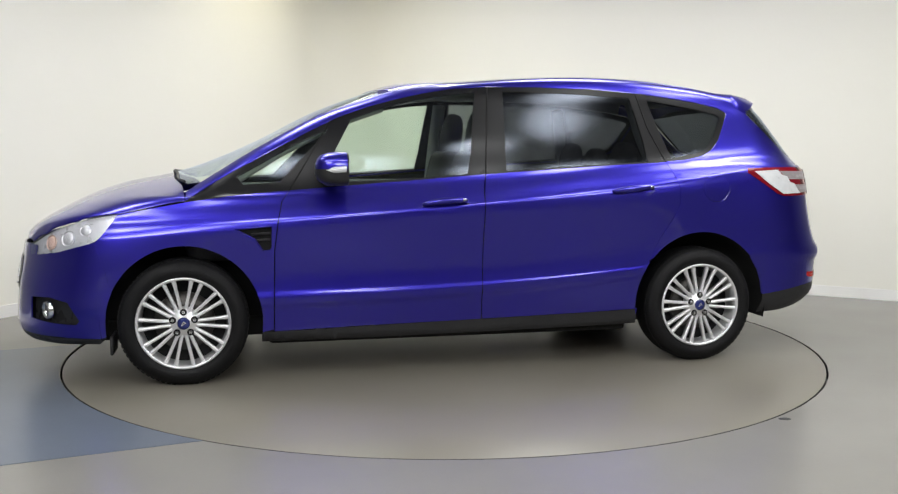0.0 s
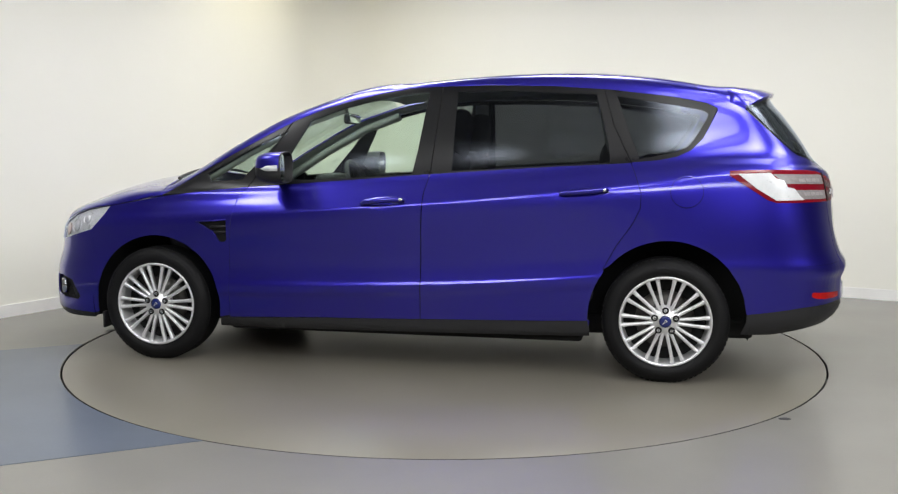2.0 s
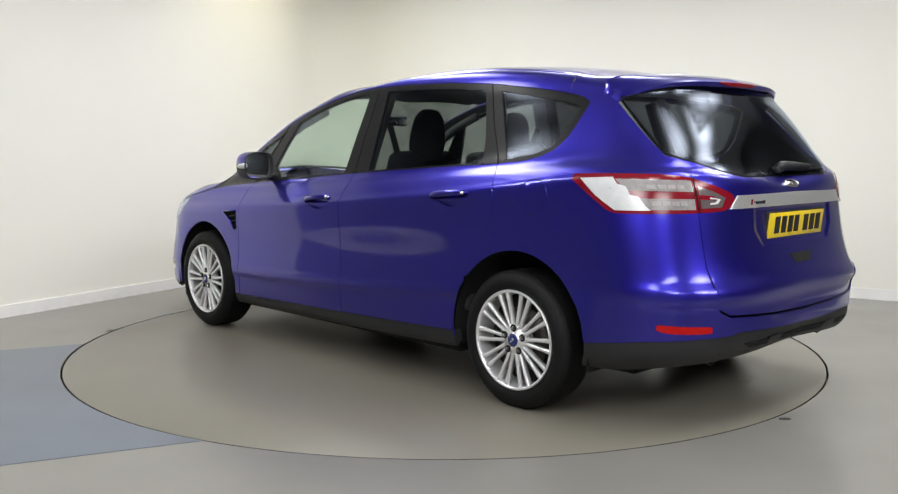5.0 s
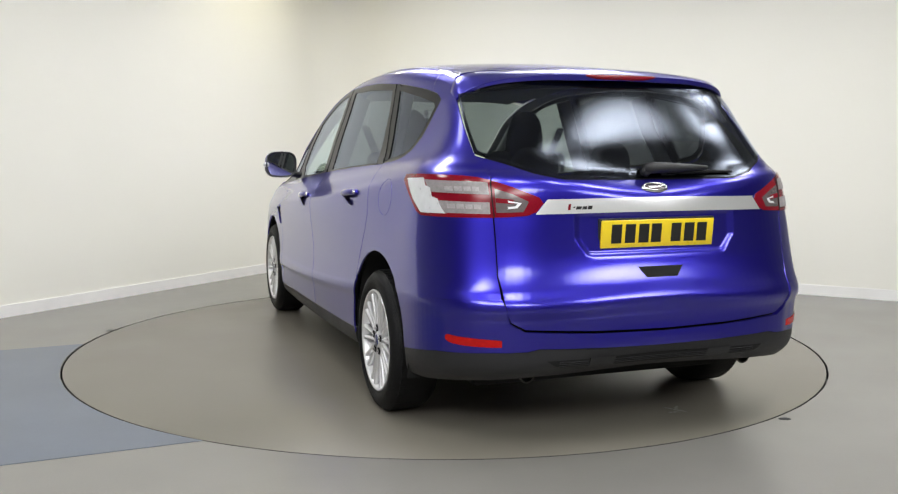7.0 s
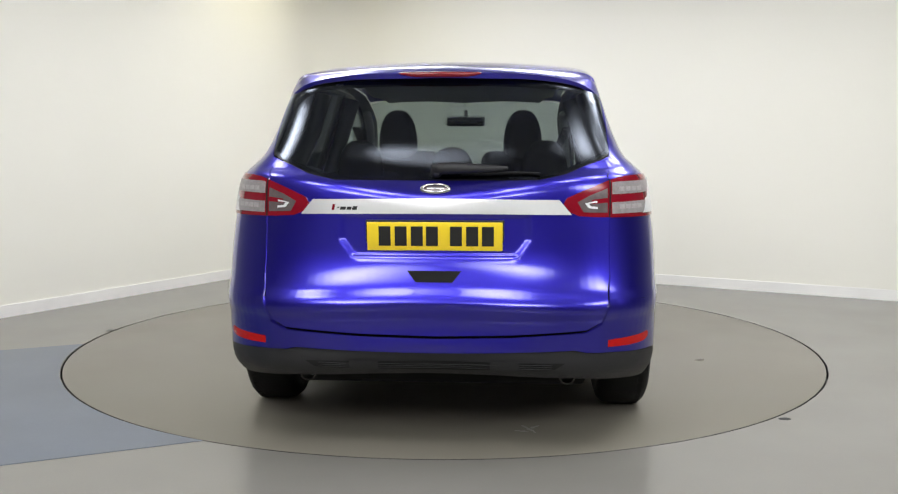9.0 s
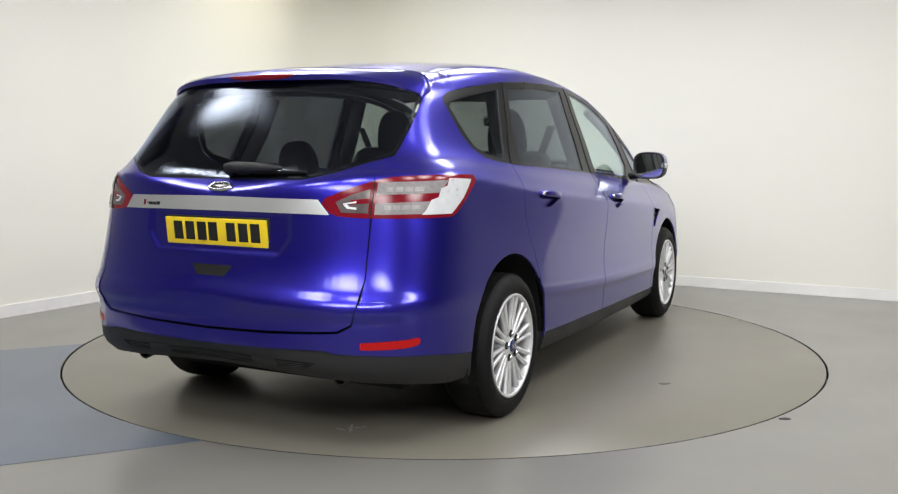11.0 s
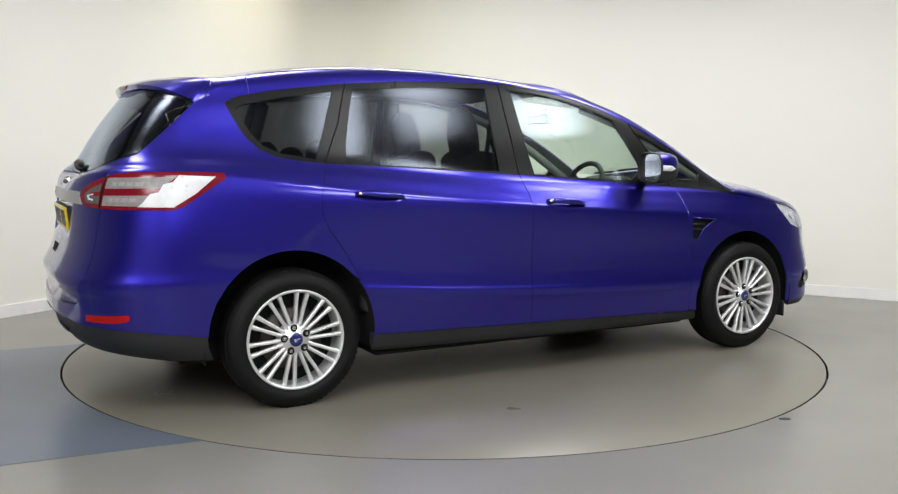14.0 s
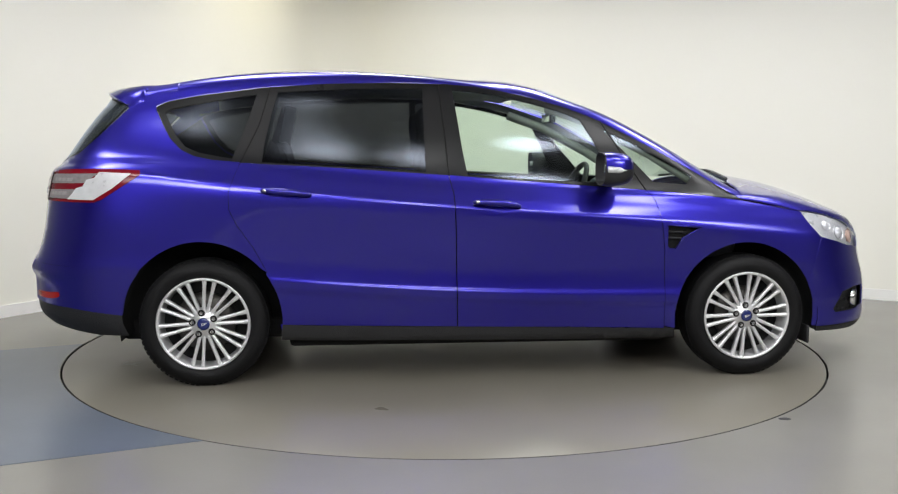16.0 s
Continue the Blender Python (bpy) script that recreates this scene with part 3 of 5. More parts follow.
def mirrored(half):
    """Closes an outline of tail or nose points, given for the left half, over the middle."""
    return half + [(-y, z) for y, z in half[::-1] if abs(y) > 1e-6]


def bow(cx, cz, rx, rz, a0, a1, n=36):
    return [(cx + rx * math.cos(radians(a0 + (a1 - a0) * k / n)), cz + rz * math.sin(radians(a0 + (a1 - a0) * k / n))) for k in range(n + 1)]


car = new("car")
tagged(car, "dark blue metallic people carrier with tinted rear windows, on the turntable", "car")

sides = lambda pts: [S(x, z) for x, z in pts]
tails = lambda pts: [R(y, z) for y, z in pts]

# shared design lines (x, z)
BELT = [(1.404, 0.940), (1.064, 0.981), (0.755, 1.006), (0.447, 1.029), (0.138, 1.052), (-0.171, 1.077), (-0.480, 1.097), (-0.789, 1.117), (-1.098, 1.133), (-1.237, 1.141)]
TAILBELT = [(-1.237, 1.141), (-1.376, 1.153), (-1.470, 1.172), (-1.540, 1.205), (-1.600, 1.265), (-1.642, 1.345), (-1.674, 1.412)]
RAIL = [(1.404, 0.946), (1.258, 1.040), (1.097, 1.130), (0.937, 1.217), (0.777, 1.300), (0.618, 1.379), (0.459, 1.437), (0.301, 1.480), (0.143, 1.516), (-0.015, 1.542), (-0.173, 1.553), (-0.489, 1.556), (-0.805, 1.549), (-1.122, 1.526), (-1.440, 1.486), (-1.620, 1.452), (-1.674, 1.425)]
HINGE = [(0.880, 0.997), (0.921, 0.941), (0.942, 0.843), (0.963, 0.690), (0.968, 0.473), (0.972, 0.274)]
BPOST = [(-0.171, 1.077), (-0.149, 0.979), (-0.140, 0.778), (-0.134, 0.465), (-0.131, 0.291)]
CPOST = [(-1.237, 1.141), (-1.262, 1.073), (-1.290, 0.985), (-1.288, 0.904), (-1.250, 0.825), (-1.170, 0.712), (-1.105, 0.590)]
ARCH_F = bow(1.418, 0.325, 0.388, 0.392, -8, 188)
ARCH_R = bow(-1.432, 0.330, 0.402, 0.412, -6, 186)

def between(line, x0, x1):
    """The stretch of a design line between two x, ends included."""
    xs, zs = [p[0] for p in line], [p[1] for p in line]
    z = lambda x: float(np.interp(-x, [-v for v in xs], zs))
    return [(x0, z(x0))] + [p for p in line if x0 - 1e-4 > p[0] > x1 + 1e-4] + [(x1, z(x1))]


SILL = [(1.03, 0.262), (0.448, 0.280), (-0.171, 0.292), (-0.791, 0.305), (-1.034, 0.313)]
def pod(x0, z0, x1, z1, h):
    """A slim leaf-shaped recess from one end to the other."""
    up = [(x0 + (x1 - x0) * k / 8, z0 + (z1 - z0) * k / 8 + h * 0.42 * math.sin(math.pi * k / 8) ** 0.7) for k in range(9)]
    dn = [(x0 + (x1 - x0) * k / 8, z0 + (z1 - z0) * k / 8 - h * 0.85 * math.sin(math.pi * (k / 8) ** 1.5) ** 0.9) for k in range(1, 8)]
    return up + dn[::-1]


POD_F, POD_R = pod(0.200, 0.905, -0.060, 0.925, 0.062), pod(-0.866, 0.966, -1.132, 0.988, 0.062)
VENT = [(1.160, 0.800), (0.976, 0.815), (0.978, 0.705), (0.990, 0.690), (1.022, 0.690), (1.060, 0.750)]
front_doors = panel("front_door", sides(between(BELT, 0.88, -0.171) + BPOST[1:] + between(SILL, 0.972, -0.131)[::-1][1:] + HINGE[::-1][1:-1]), PAINT, car, both=True, holes=[sides(POD_F)], step=0.016, gap=0.0026, along=True)
rear_arch_front = [p for p in ARCH_R if p[0] > -1.12 and p[1] < 0.60]
rear_doors = panel("rear_door", sides(between(BELT, -0.171, -1.237) + CPOST[1:] + rear_arch_front[::-1] + between(SILL, -0.131, -1.034)[::-1] + BPOST[::-1][1:-1]), PAINT, car, both=True, holes=[sides(POD_R)], step=0.016, gap=0.0034, along=True)
front_arch_over = [p for p in ARCH_F if not (p[0] > 1.7 and p[1] < 0.46)]
fenders = panel("front_fender", sides(between(BELT, 1.404, 0.88) + HINGE[1:] + [(1.03, 0.262)] + front_arch_over[::-1] + [(1.80, 0.600), (1.845, 0.742), (1.800, 0.790), (1.735, 0.880)]), PAINT, car, both=True, holes=[sides(VENT)], step=0.018, gap=0.0026, along=True)

# quarter panels reach from the rear door round to the tailgate
QEDGE = [(-1.560, 1.520), (-1.660, 1.503), (-1.735, 1.478)]
QTOP = [(-1.674, 1.425), (-1.620, 1.452), (-1.560, 1.464)] + QEDGE
ledge = [(-1.742, 0.592), (-1.90, 0.604), (-2.05, 0.618)]
arch_q = [p for p in ARCH_R if not (p[0] < -1.5 and p[1] < 0.600) and not (p[0] > -1.2 and p[1] < 0.60)]
quarter_line = (sides(TAILBELT + QTOP) + sides([(-1.800, 1.430), (-1.928, 1.310), (-2.055, 1.196)]) + tails([(0.668, 1.100), (0.675, 0.900), (0.677, 0.720), (0.674, 0.636)]) + sides(ledge[::-1] + arch_q[::-1] + CPOST[::-1][:-1]))
FUEL = bow(-1.518, 0.993, 0.084, 0.083, 0, 345, 23)
P_, F_, N_ = lay(quarter_line, holes=[sides(FUEL)], gap=0.0008, step=0.018)
put_mesh("rear_quarter_panel", P_, F_, PAINT, car, "", N_)
panel("fuel_flap", sides(bow(-1.518, 0.993, 0.0806, 0.0796, 0, 345, 23)), PAINT, car, "round blue fuel filler flap", gap=0)
P_, F_, N_ = lay(quarter_line, gap=0.0008, step=0.018)
put_mesh("rear_quarter_panel", [(p.x, -p.y, p.z) for p in P_], [f[::-1] for f in F_], PAINT, car, "", [(n.x, -n.y, n.z) for n in N_])

# rails over the doors: strips that follow the window line and climb onto the roof
def rail_strip(width, lift, rim):
    xs = list(np.arange(1.404, -1.561, -0.03)) + [-1.56]
    rows, nrm = [], []
    for x in xs:
        z = float(np.interp(-x, [-p[0] for p in RAIL], [p[1] for p in RAIL]))
        h0, n0 = press(*S(x, z + 0.002))
        row, nr = [h0 + n0 * lift], [n0]
        for k in range(1, 9):
            wide = width * (1.0 + 0.45 * min(1.0, max(0.0, (x - 0.2) / 0.5)))
            h, n = drop(x, h0.y - wide * k / 8)
            row.append(h + n * lift)
            nr.append(n)
        if rim:
            row = [row[0] - n0 * 0.014] + row + [row[-1] - nr[-1] * 0.014]
            nr = [nr[0]] + nr + [nr[-1]]
        rows.append(row)
        nrm.append(nr)
    m = len(rows[0])
    P = [p for r in rows for p in r]
    N = [n for r in nrm for n in r]
    fs = [(i * m + k, (i + 1) * m + k, (i + 1) * m + k + 1, i * m + k + 1) for i in range(len(rows) - 1) for k in range(m - 1)]
    a, b_, c_ = (P[v] for v in fs[len(fs) // 2][:3])
    if (b_ - a).cross(c_ - a).dot(N[fs[len(fs) // 2][0]]) < 0:
        fs = [f[::-1] for f in fs]
    return P, fs, N, [Vector((x, r[-1].y)) for x, r in zip(xs, rows)]


P_, F_, N_, plan_edge = rail_strip(0.055, 0.0, True)
put_mesh("roof_side_rail", P_, F_, PAINT, car, "", N_)
put_mesh("roof_side_rail", [(p.x, -p.y, p.z) for p in P_], [f[::-1] for f in F_], PAINT, car, "", [(n.x, -n.y, n.z) for n in N_])
P_, F_, N_, _ = rail_strip(0.062, -0.018, False)
for sg in (1, -1):
    put_mesh("pillar_trim", [(p.x, sg * p.y, p.z) for p in P_], F_ if sg > 0 else [f[::-1] for f in F_], LINER, car, "grey inner pillar trim")
# shut lines of the door frames, drawn as thin dark tubes
for line in ([(-0.215, 1.552), (-0.190, 1.300), (-0.171, 1.077)], [(-1.088, 1.528), (-1.146, 1.332), (-1.237, 1.141)], [(0.655, 1.362), (0.760, 1.190), (0.880, 0.997)]):
    for sg in (1, -1):
        bm = bmesh.new()
        pts = []
        for k in range(13):
            u = k / 12 * 2
            p, q = (line[0], line[1]) if u < 1 else (line[1], line[2])
            hh, nn = press(*S(p[0] + (q[0] - p[0]) * (u % 1 if u < 2 else 1), p[1] + (q[1] - p[1]) * (u % 1 if u < 2 else 1)))
            hh = hh - nn * 0.003
            pts.append((hh.x, sg * hh.y, hh.z))
        sweep(bm, pts, 0.0035, 6)
        part("door_seal", bm, CAVITY, car)

# tail
def ease(v):
    v = min(1, max(0, v))
    return v * v * (3 - 2 * v)


PER_Y = 0.36 / abs(R(0.36, 0.87).x - SEND)
HATCH = [(0.665, 1.100), (0.672, 0.900), (0.674, 0.720), (0.661, 0.608), (0.640, 0.545), (0.584, 0.516), (0.300, 0.502), (0.0, 0.497)]
GLASS_LOW = [(0.0, 1.086), (0.391, 1.090), (0.505, 1.114), (0.596, 1.150), (0.687, 1.188)]
hatch_half = [(y, z) for y, z in HATCH[::-1]]
hatch_line = tails(hatch_half) + sides([(-2.062, 1.184)]) + tails(GLASS_LOW[:-1][::-1])
hatch_line = hatch_line + [Vector((2 * SEND - p.x, p.y)) for p in hatch_line[1:-1][::-1]]
tailgate = panel("tailgate", hatch_line, PAINT, car, step=0.014, shape=lambda s, z: -0.010 * ease((0.380 - 0.9 * max(0, 0.86 - z) - abs(s - SEND) * PER_Y) / 0.042) * ease((z - 0.786) / 0.02) * ease((0.965 - z) / 0.012))[0]
glass_half = GLASS_LOW + [(0.672, 1.310), (0.648, 1.427), (0.404, 1.468), (0.0, 1.478)]
gl_half = tails(GLASS_LOW[:-1]) + sides([(-2.062, 1.190), (-1.935, 1.310), (-1.806, 1.440)]) + tails([(0.404, 1.486), (0.0, 1.498)])
glass_line = gl_half + [Vector((2 * SEND - p.x, p.y)) for p in gl_half[1:-1][::-1]]
rear_window = panel("rear_window", glass_line, REAR_GLASS, car, "dark tinted rear window", depth=0, gap=0.004, lift=0.001)[0]
panel("rear_header", tails([(0.60, 1.497), (0.30, 1.512), (0.0, 1.516), (-0.30, 1.512), (-0.60, 1.497), (-0.60, 1.458), (-0.30, 1.470), (0.0, 1.474), (0.30, 1.470), (0.60, 1.458)]), DASH, car, "dark inner header over the rear window", lift=-0.014, depth=0, gap=0)
hem = [(0.673, 0.636), (0.663, 0.602), (0.642, 0.538), (0.585, 0.508), (0.300, 0.494), (0.0, 0.489)]
skirt_up = [(-1.828, 0.372), (-1.95, 0.388), (-2.10, 0.410)]
bump_up = sides(ledge) + tails(hem + [(-y, z) for y, z in hem[:-1][::-1]])
right_of = lambda pts: [Vector((2 * SEND - p.x, p.y)) for p in pts]
left_edge = sides([(-1.815, 0.450), (-1.789, 0.520)])
low_line = sides(skirt_up) + tails([(0.70, 0.425), (0.577, 0.433), (0.533, 0.443), (0.25, 0.438), (0.0, 0.436)])
left_chain = low_line[::-1] + left_edge + sides(ledge) + tails(hem)
rear_bumper = panel("rear_bumper", left_chain + right_of(left_chain[1:-1][::-1]), PAINT, car, gap=0.0006, lift=-0.0005, step=0.018, shape=lambda s, z: 0.008 * ease((0.70 - abs(s - SEND) * PER_Y) / 0.08), depth=0.022)[0]
bottom_line = sides([(-1.800, 0.262), (-1.95, 0.262)]) + tails([(0.75, 0.292), (0.535, 0.318), (0.25, 0.332), (0.0, 0.334)])
chain = bottom_line[::-1] + sides([(-1.826, 0.33)]) + low_line
bumper_skirt = panel("rear_bumper_skirt", chain + right_of(chain[1:-1][::-1]), PLASTIC, car, "dark grained plastic lower bumper", lift=-0.002)[0]

# sills
sill_low = [(1.036, 0.205), (0.448, 0.210), (-0.171, 0.216), (-0.886, 0.224), (-1.040, 0.228)]
panel("sill_trim", sides(SILL + sill_low[::-1]), PLASTIC, car, "black plastic sill strip", both=True, lift=-0.003, depth=0.05)

# nose
nose_top = [F(0.60, 0.735), F(0.30, 0.722), F(0.0, 0.716)]
arch_low = [k for k, p in enumerate(ARCH_F) if p[0] > 1.7 and 0.30 < p[1] < 0.46]
fb_left = sides(ARCH_F[arch_low[0]:arch_low[-1] + 2] + [(1.800, 0.600), (1.845, 0.742), (1.92, 0.722), (2.03, 0.690), (2.13, 0.672)]) + [F(0.60, 0.660), F(0.45, 0.650), F(0.0, 0.640)]
fb_low = [F(0.0, 0.262), F(0.5, 0.262)] + sides([(2.05, 0.262), (1.83, 0.255), (1.803, 0.262)])
bump_half = fb_low + fb_left
FOG = [(2.190, 0.455), (2.080, 0.462), (1.985, 0.440), (1.930, 0.345), (1.950, 0.325), (2.080, 0.330), (2.195, 0.345)]
mirror_f = lambda pts: [Vector((-p.x, p.y)) for p in pts]
front_bumper = panel("front_bumper", bump_half[:-1] + [bump_half[-1]] + mirror_f(bump_half[1:-1][::-1]), PAINT, car, holes=[sides(FOG), mirror_f(sides(FOG))], gap=0.0004)[0]
lip_half = [F(0.0, 0.215), F(0.5, 0.215)] + sides([(2.05, 0.218), (1.83, 0.222), (1.80, 0.255), (1.83, 0.251), (2.05, 0.258)]) + [F(0.5, 0.258), F(0.0, 0.258)]
panel("front_lip", lip_half + mirror_f(lip_half[1:-1][::-1]), PLASTIC, car, "black plastic front lip", lift=-0.003)

HEADLIGHT = [(1.735, 0.884), (1.880, 0.862), (2.007, 0.822), (2.110, 0.772), (2.205, 0.712), (2.196, 0.660), (2.044, 0.688), (1.949, 0.711), (1.853, 0.750), (1.804, 0.785)]

# top panels, in plan
for x, z in [(-1.566, 1.519)] + QEDGE[1:]:
    h, _ = press(*S(x, z))
    plan_edge.append(Vector((h.x, h.y)))
plan_edge = [Vector((p.x, p.y - 0.003 if p.x > -1.5 else p.y + 0.006)) for p in plan_edge]
HEAD = 0.36
roof_side = [p for p in plan_edge if p.x < HEAD - 0.03]
seam = [Vector((-1.775, 0.56)), Vector((-1.80, 0.40)), Vector((-1.82, 0.20)), Vector((-1.825, 0.0))]
roof_half = [Vector((0.40, 0.0)), Vector((0.39, 0.3)), Vector((0.365, 0.50))] + roof_side + seam
mirror_y = lambda pts: [Vector((p.x, -p.y)) for p in pts]
roof = panel("roof", roof_half + mirror_y(roof_half[1:-1][::-1]), PAINT, car, on=drop, step=0.03, lift=0.0015)[0]
screen_half = [Vector((0.405, 0.0)), Vector((0.395, 0.3)), Vector((0.37, 0.50))] + [p for p in plan_edge if HEAD <= p.x < 1.37][::-1] + [Vector((1.43, 0.62)), Vector((1.49, 0.35)), Vector((1.51, 0.0))]
windscreen = panel("windscreen", screen_half + mirror_y(screen_half[1:-1][::-1]), GLASS, car, "clear windscreen", on=drop, depth=0, step=0.05)[0]
hood_edge = [press(*S(x, z))[0] for x, z in ((1.404, 0.9405), (1.57, 0.9103), (1.735, 0.8806), (1.88, 0.8625), (2.007, 0.8225), (2.110, 0.7725), (2.190, 0.722))]
hood_half = [Vector((1.515, 0.0)), Vector((1.495, 0.35)), Vector((1.435, 0.62))] + [Vector((p.x, p.y)) for p in hood_edge] + [Vector((2.235, 0.50)), Vector((2.275, 0.30)), Vector((2.285, 0.0))]
bonnet = panel("bonnet", hood_half + mirror_y(hood_half[1:-1][::-1]), PAINT, car, on=drop)[0]

# side windows in their black frames
PANES = {
    "quarterlight": ([(1.150, 1.068), (1.116, 1.024), (0.925, 1.039), (0.795, 1.178), (0.663, 1.318), (0.821, 1.247), (1.000, 1.150)], GLASS),
    "front_window": ([(0.634, 1.210), (0.545, 1.372), (0.430, 1.415), (0.330, 1.446), (0.200, 1.478), (0.079, 1.501), (-0.030, 1.515), (-0.142, 1.523), (-0.122, 1.390), (-0.098, 1.210), (-0.072, 1.074), (0.206, 1.056), (0.600, 1.036), (0.690, 1.100)], GLASS),
    "rear_window_side": ([(-0.300, 1.528), (-0.641, 1.524), (-1.050, 1.502), (-1.085, 1.380), (-1.118, 1.240), (-1.128, 1.142), (-0.678, 1.116), (-0.288, 1.092)], PRIVACY),
    "rear_quarter_window": ([(-1.155, 1.492), (-1.365, 1.458), (-1.605, 1.414), (-1.630, 1.394), (-1.572, 1.285), (-1.520, 1.220), (-1.440, 1.188), (-1.278, 1.160), (-1.215, 1.320)], PRIVACY),
}
frame_out = sides(RAIL + TAILBELT[::-1][1:] + BELT[::-1][1:-1])
panel("window_surround", frame_out, BLACK_TRIM, car, "black window surround and pillars", both=True, holes=[sides(p) for p, _ in PANES.values()], lift=-0.003, depth=0.02, gap=0.001)
for name, (pts, glass) in PANES.items():
    panel(name.replace("_side", ""), sides(pts), glass, car, "dark tinted side window" if glass is PRIVACY else "clear green side glass", both=True, gap=-0.004, lift=-0.007, depth=0)

# dark inner shell behind the panels, floor pan and headliner
shell_side = sides(between(BELT, 1.404, -1.237) + TAILBELT[1:] + QTOP[:2] + [(-1.70, 1.46)]) + tails([(0.690, 1.420), (0.71, 1.190), (0.70, 1.00), (0.70, 0.45)]) + sides([(-2.05, 0.34), (-1.86, 0.30)] + ARCH_R[::-1] + [(-1.03, 0.24), (1.03, 0.24)] + ARCH_F[::-1][0:] + [(1.83, 0.24), (1.95, 0.45), (1.95, 0.62), (1.82, 0.72), (1.70, 0.85)])
panel("inner_shell", shell_side, CAVITY, car, both=True, lift=-0.022, depth=0, gap=0.01, step=0.06)
rear_shell = [(0.70, 1.06), (0.72, 0.40), (0.0, 0.38)]
panel("inner_shell", tails(rear_shell + [(-0.72, 0.40), (-0.70, 1.06), (0.0, 1.06)]), CAVITY, car, lift=-0.03, depth=0, gap=0.0, step=0.06)
panel("inner_shell", [F(0.0, 0.24), F(0.5, 0.24)] + sides([(2.0, 0.26), (1.92, 0.60)]) + [F(0.58, 0.72), F(0.0, 0.70), F(-0.58, 0.72)] + mirror_f(sides([(1.92, 0.60), (2.0, 0.26)])) + [F(-0.5, 0.24)], CAVITY, car, lift=-0.03, depth=0, gap=0.0, step=0.06)
lin = [Vector((0.36, 0.0)), Vector((0.30, 0.50)), Vector((0.0, 0.57)), Vector((-1.2, 0.57)), Vector((-1.75, 0.50)), Vector((-1.86, 0.0))]
panel("headliner", lin + mirror_y(lin[1:-1][::-1]), LINER, car, "grey cloth headliner", on=drop, lift=-0.045, depth=0, gap=0)
bm = bmesh.new()
box(bm, (-1.90, -0.62, 0.19), (2.05, 0.62, 0.30), 0.02)
box(bm, (-1.0, -0.85, 0.185), (1.0, 0.85, 0.30), 0.02)
part("floor_pan", bm, CAVITY, car, smooth=False)
for x in (1.418, -1.432):
    for sy in (-1, 1):
        bm = bmesh.new()
        ring = bow(x, 0.325, 0.415, 0.425, -12, 192, 20)
        a = [bm.verts.new((px, sy * 0.90, pz)) for px, pz in ring]
        c = [bm.verts.new((px, sy * 0.60, pz)) for px, pz in ring]
        for i in range(20):
            bm.faces.new((a[i], a[i + 1], c[i + 1], c[i]))
        bm.faces.new(c)
        part("wheel_arch_liner", bm, CAVITY, car)

# ------------------------------------------------------------------ wheels
HUB_Z, WHEEL_R, RIM_R = 0.324, 0.327, 0.237


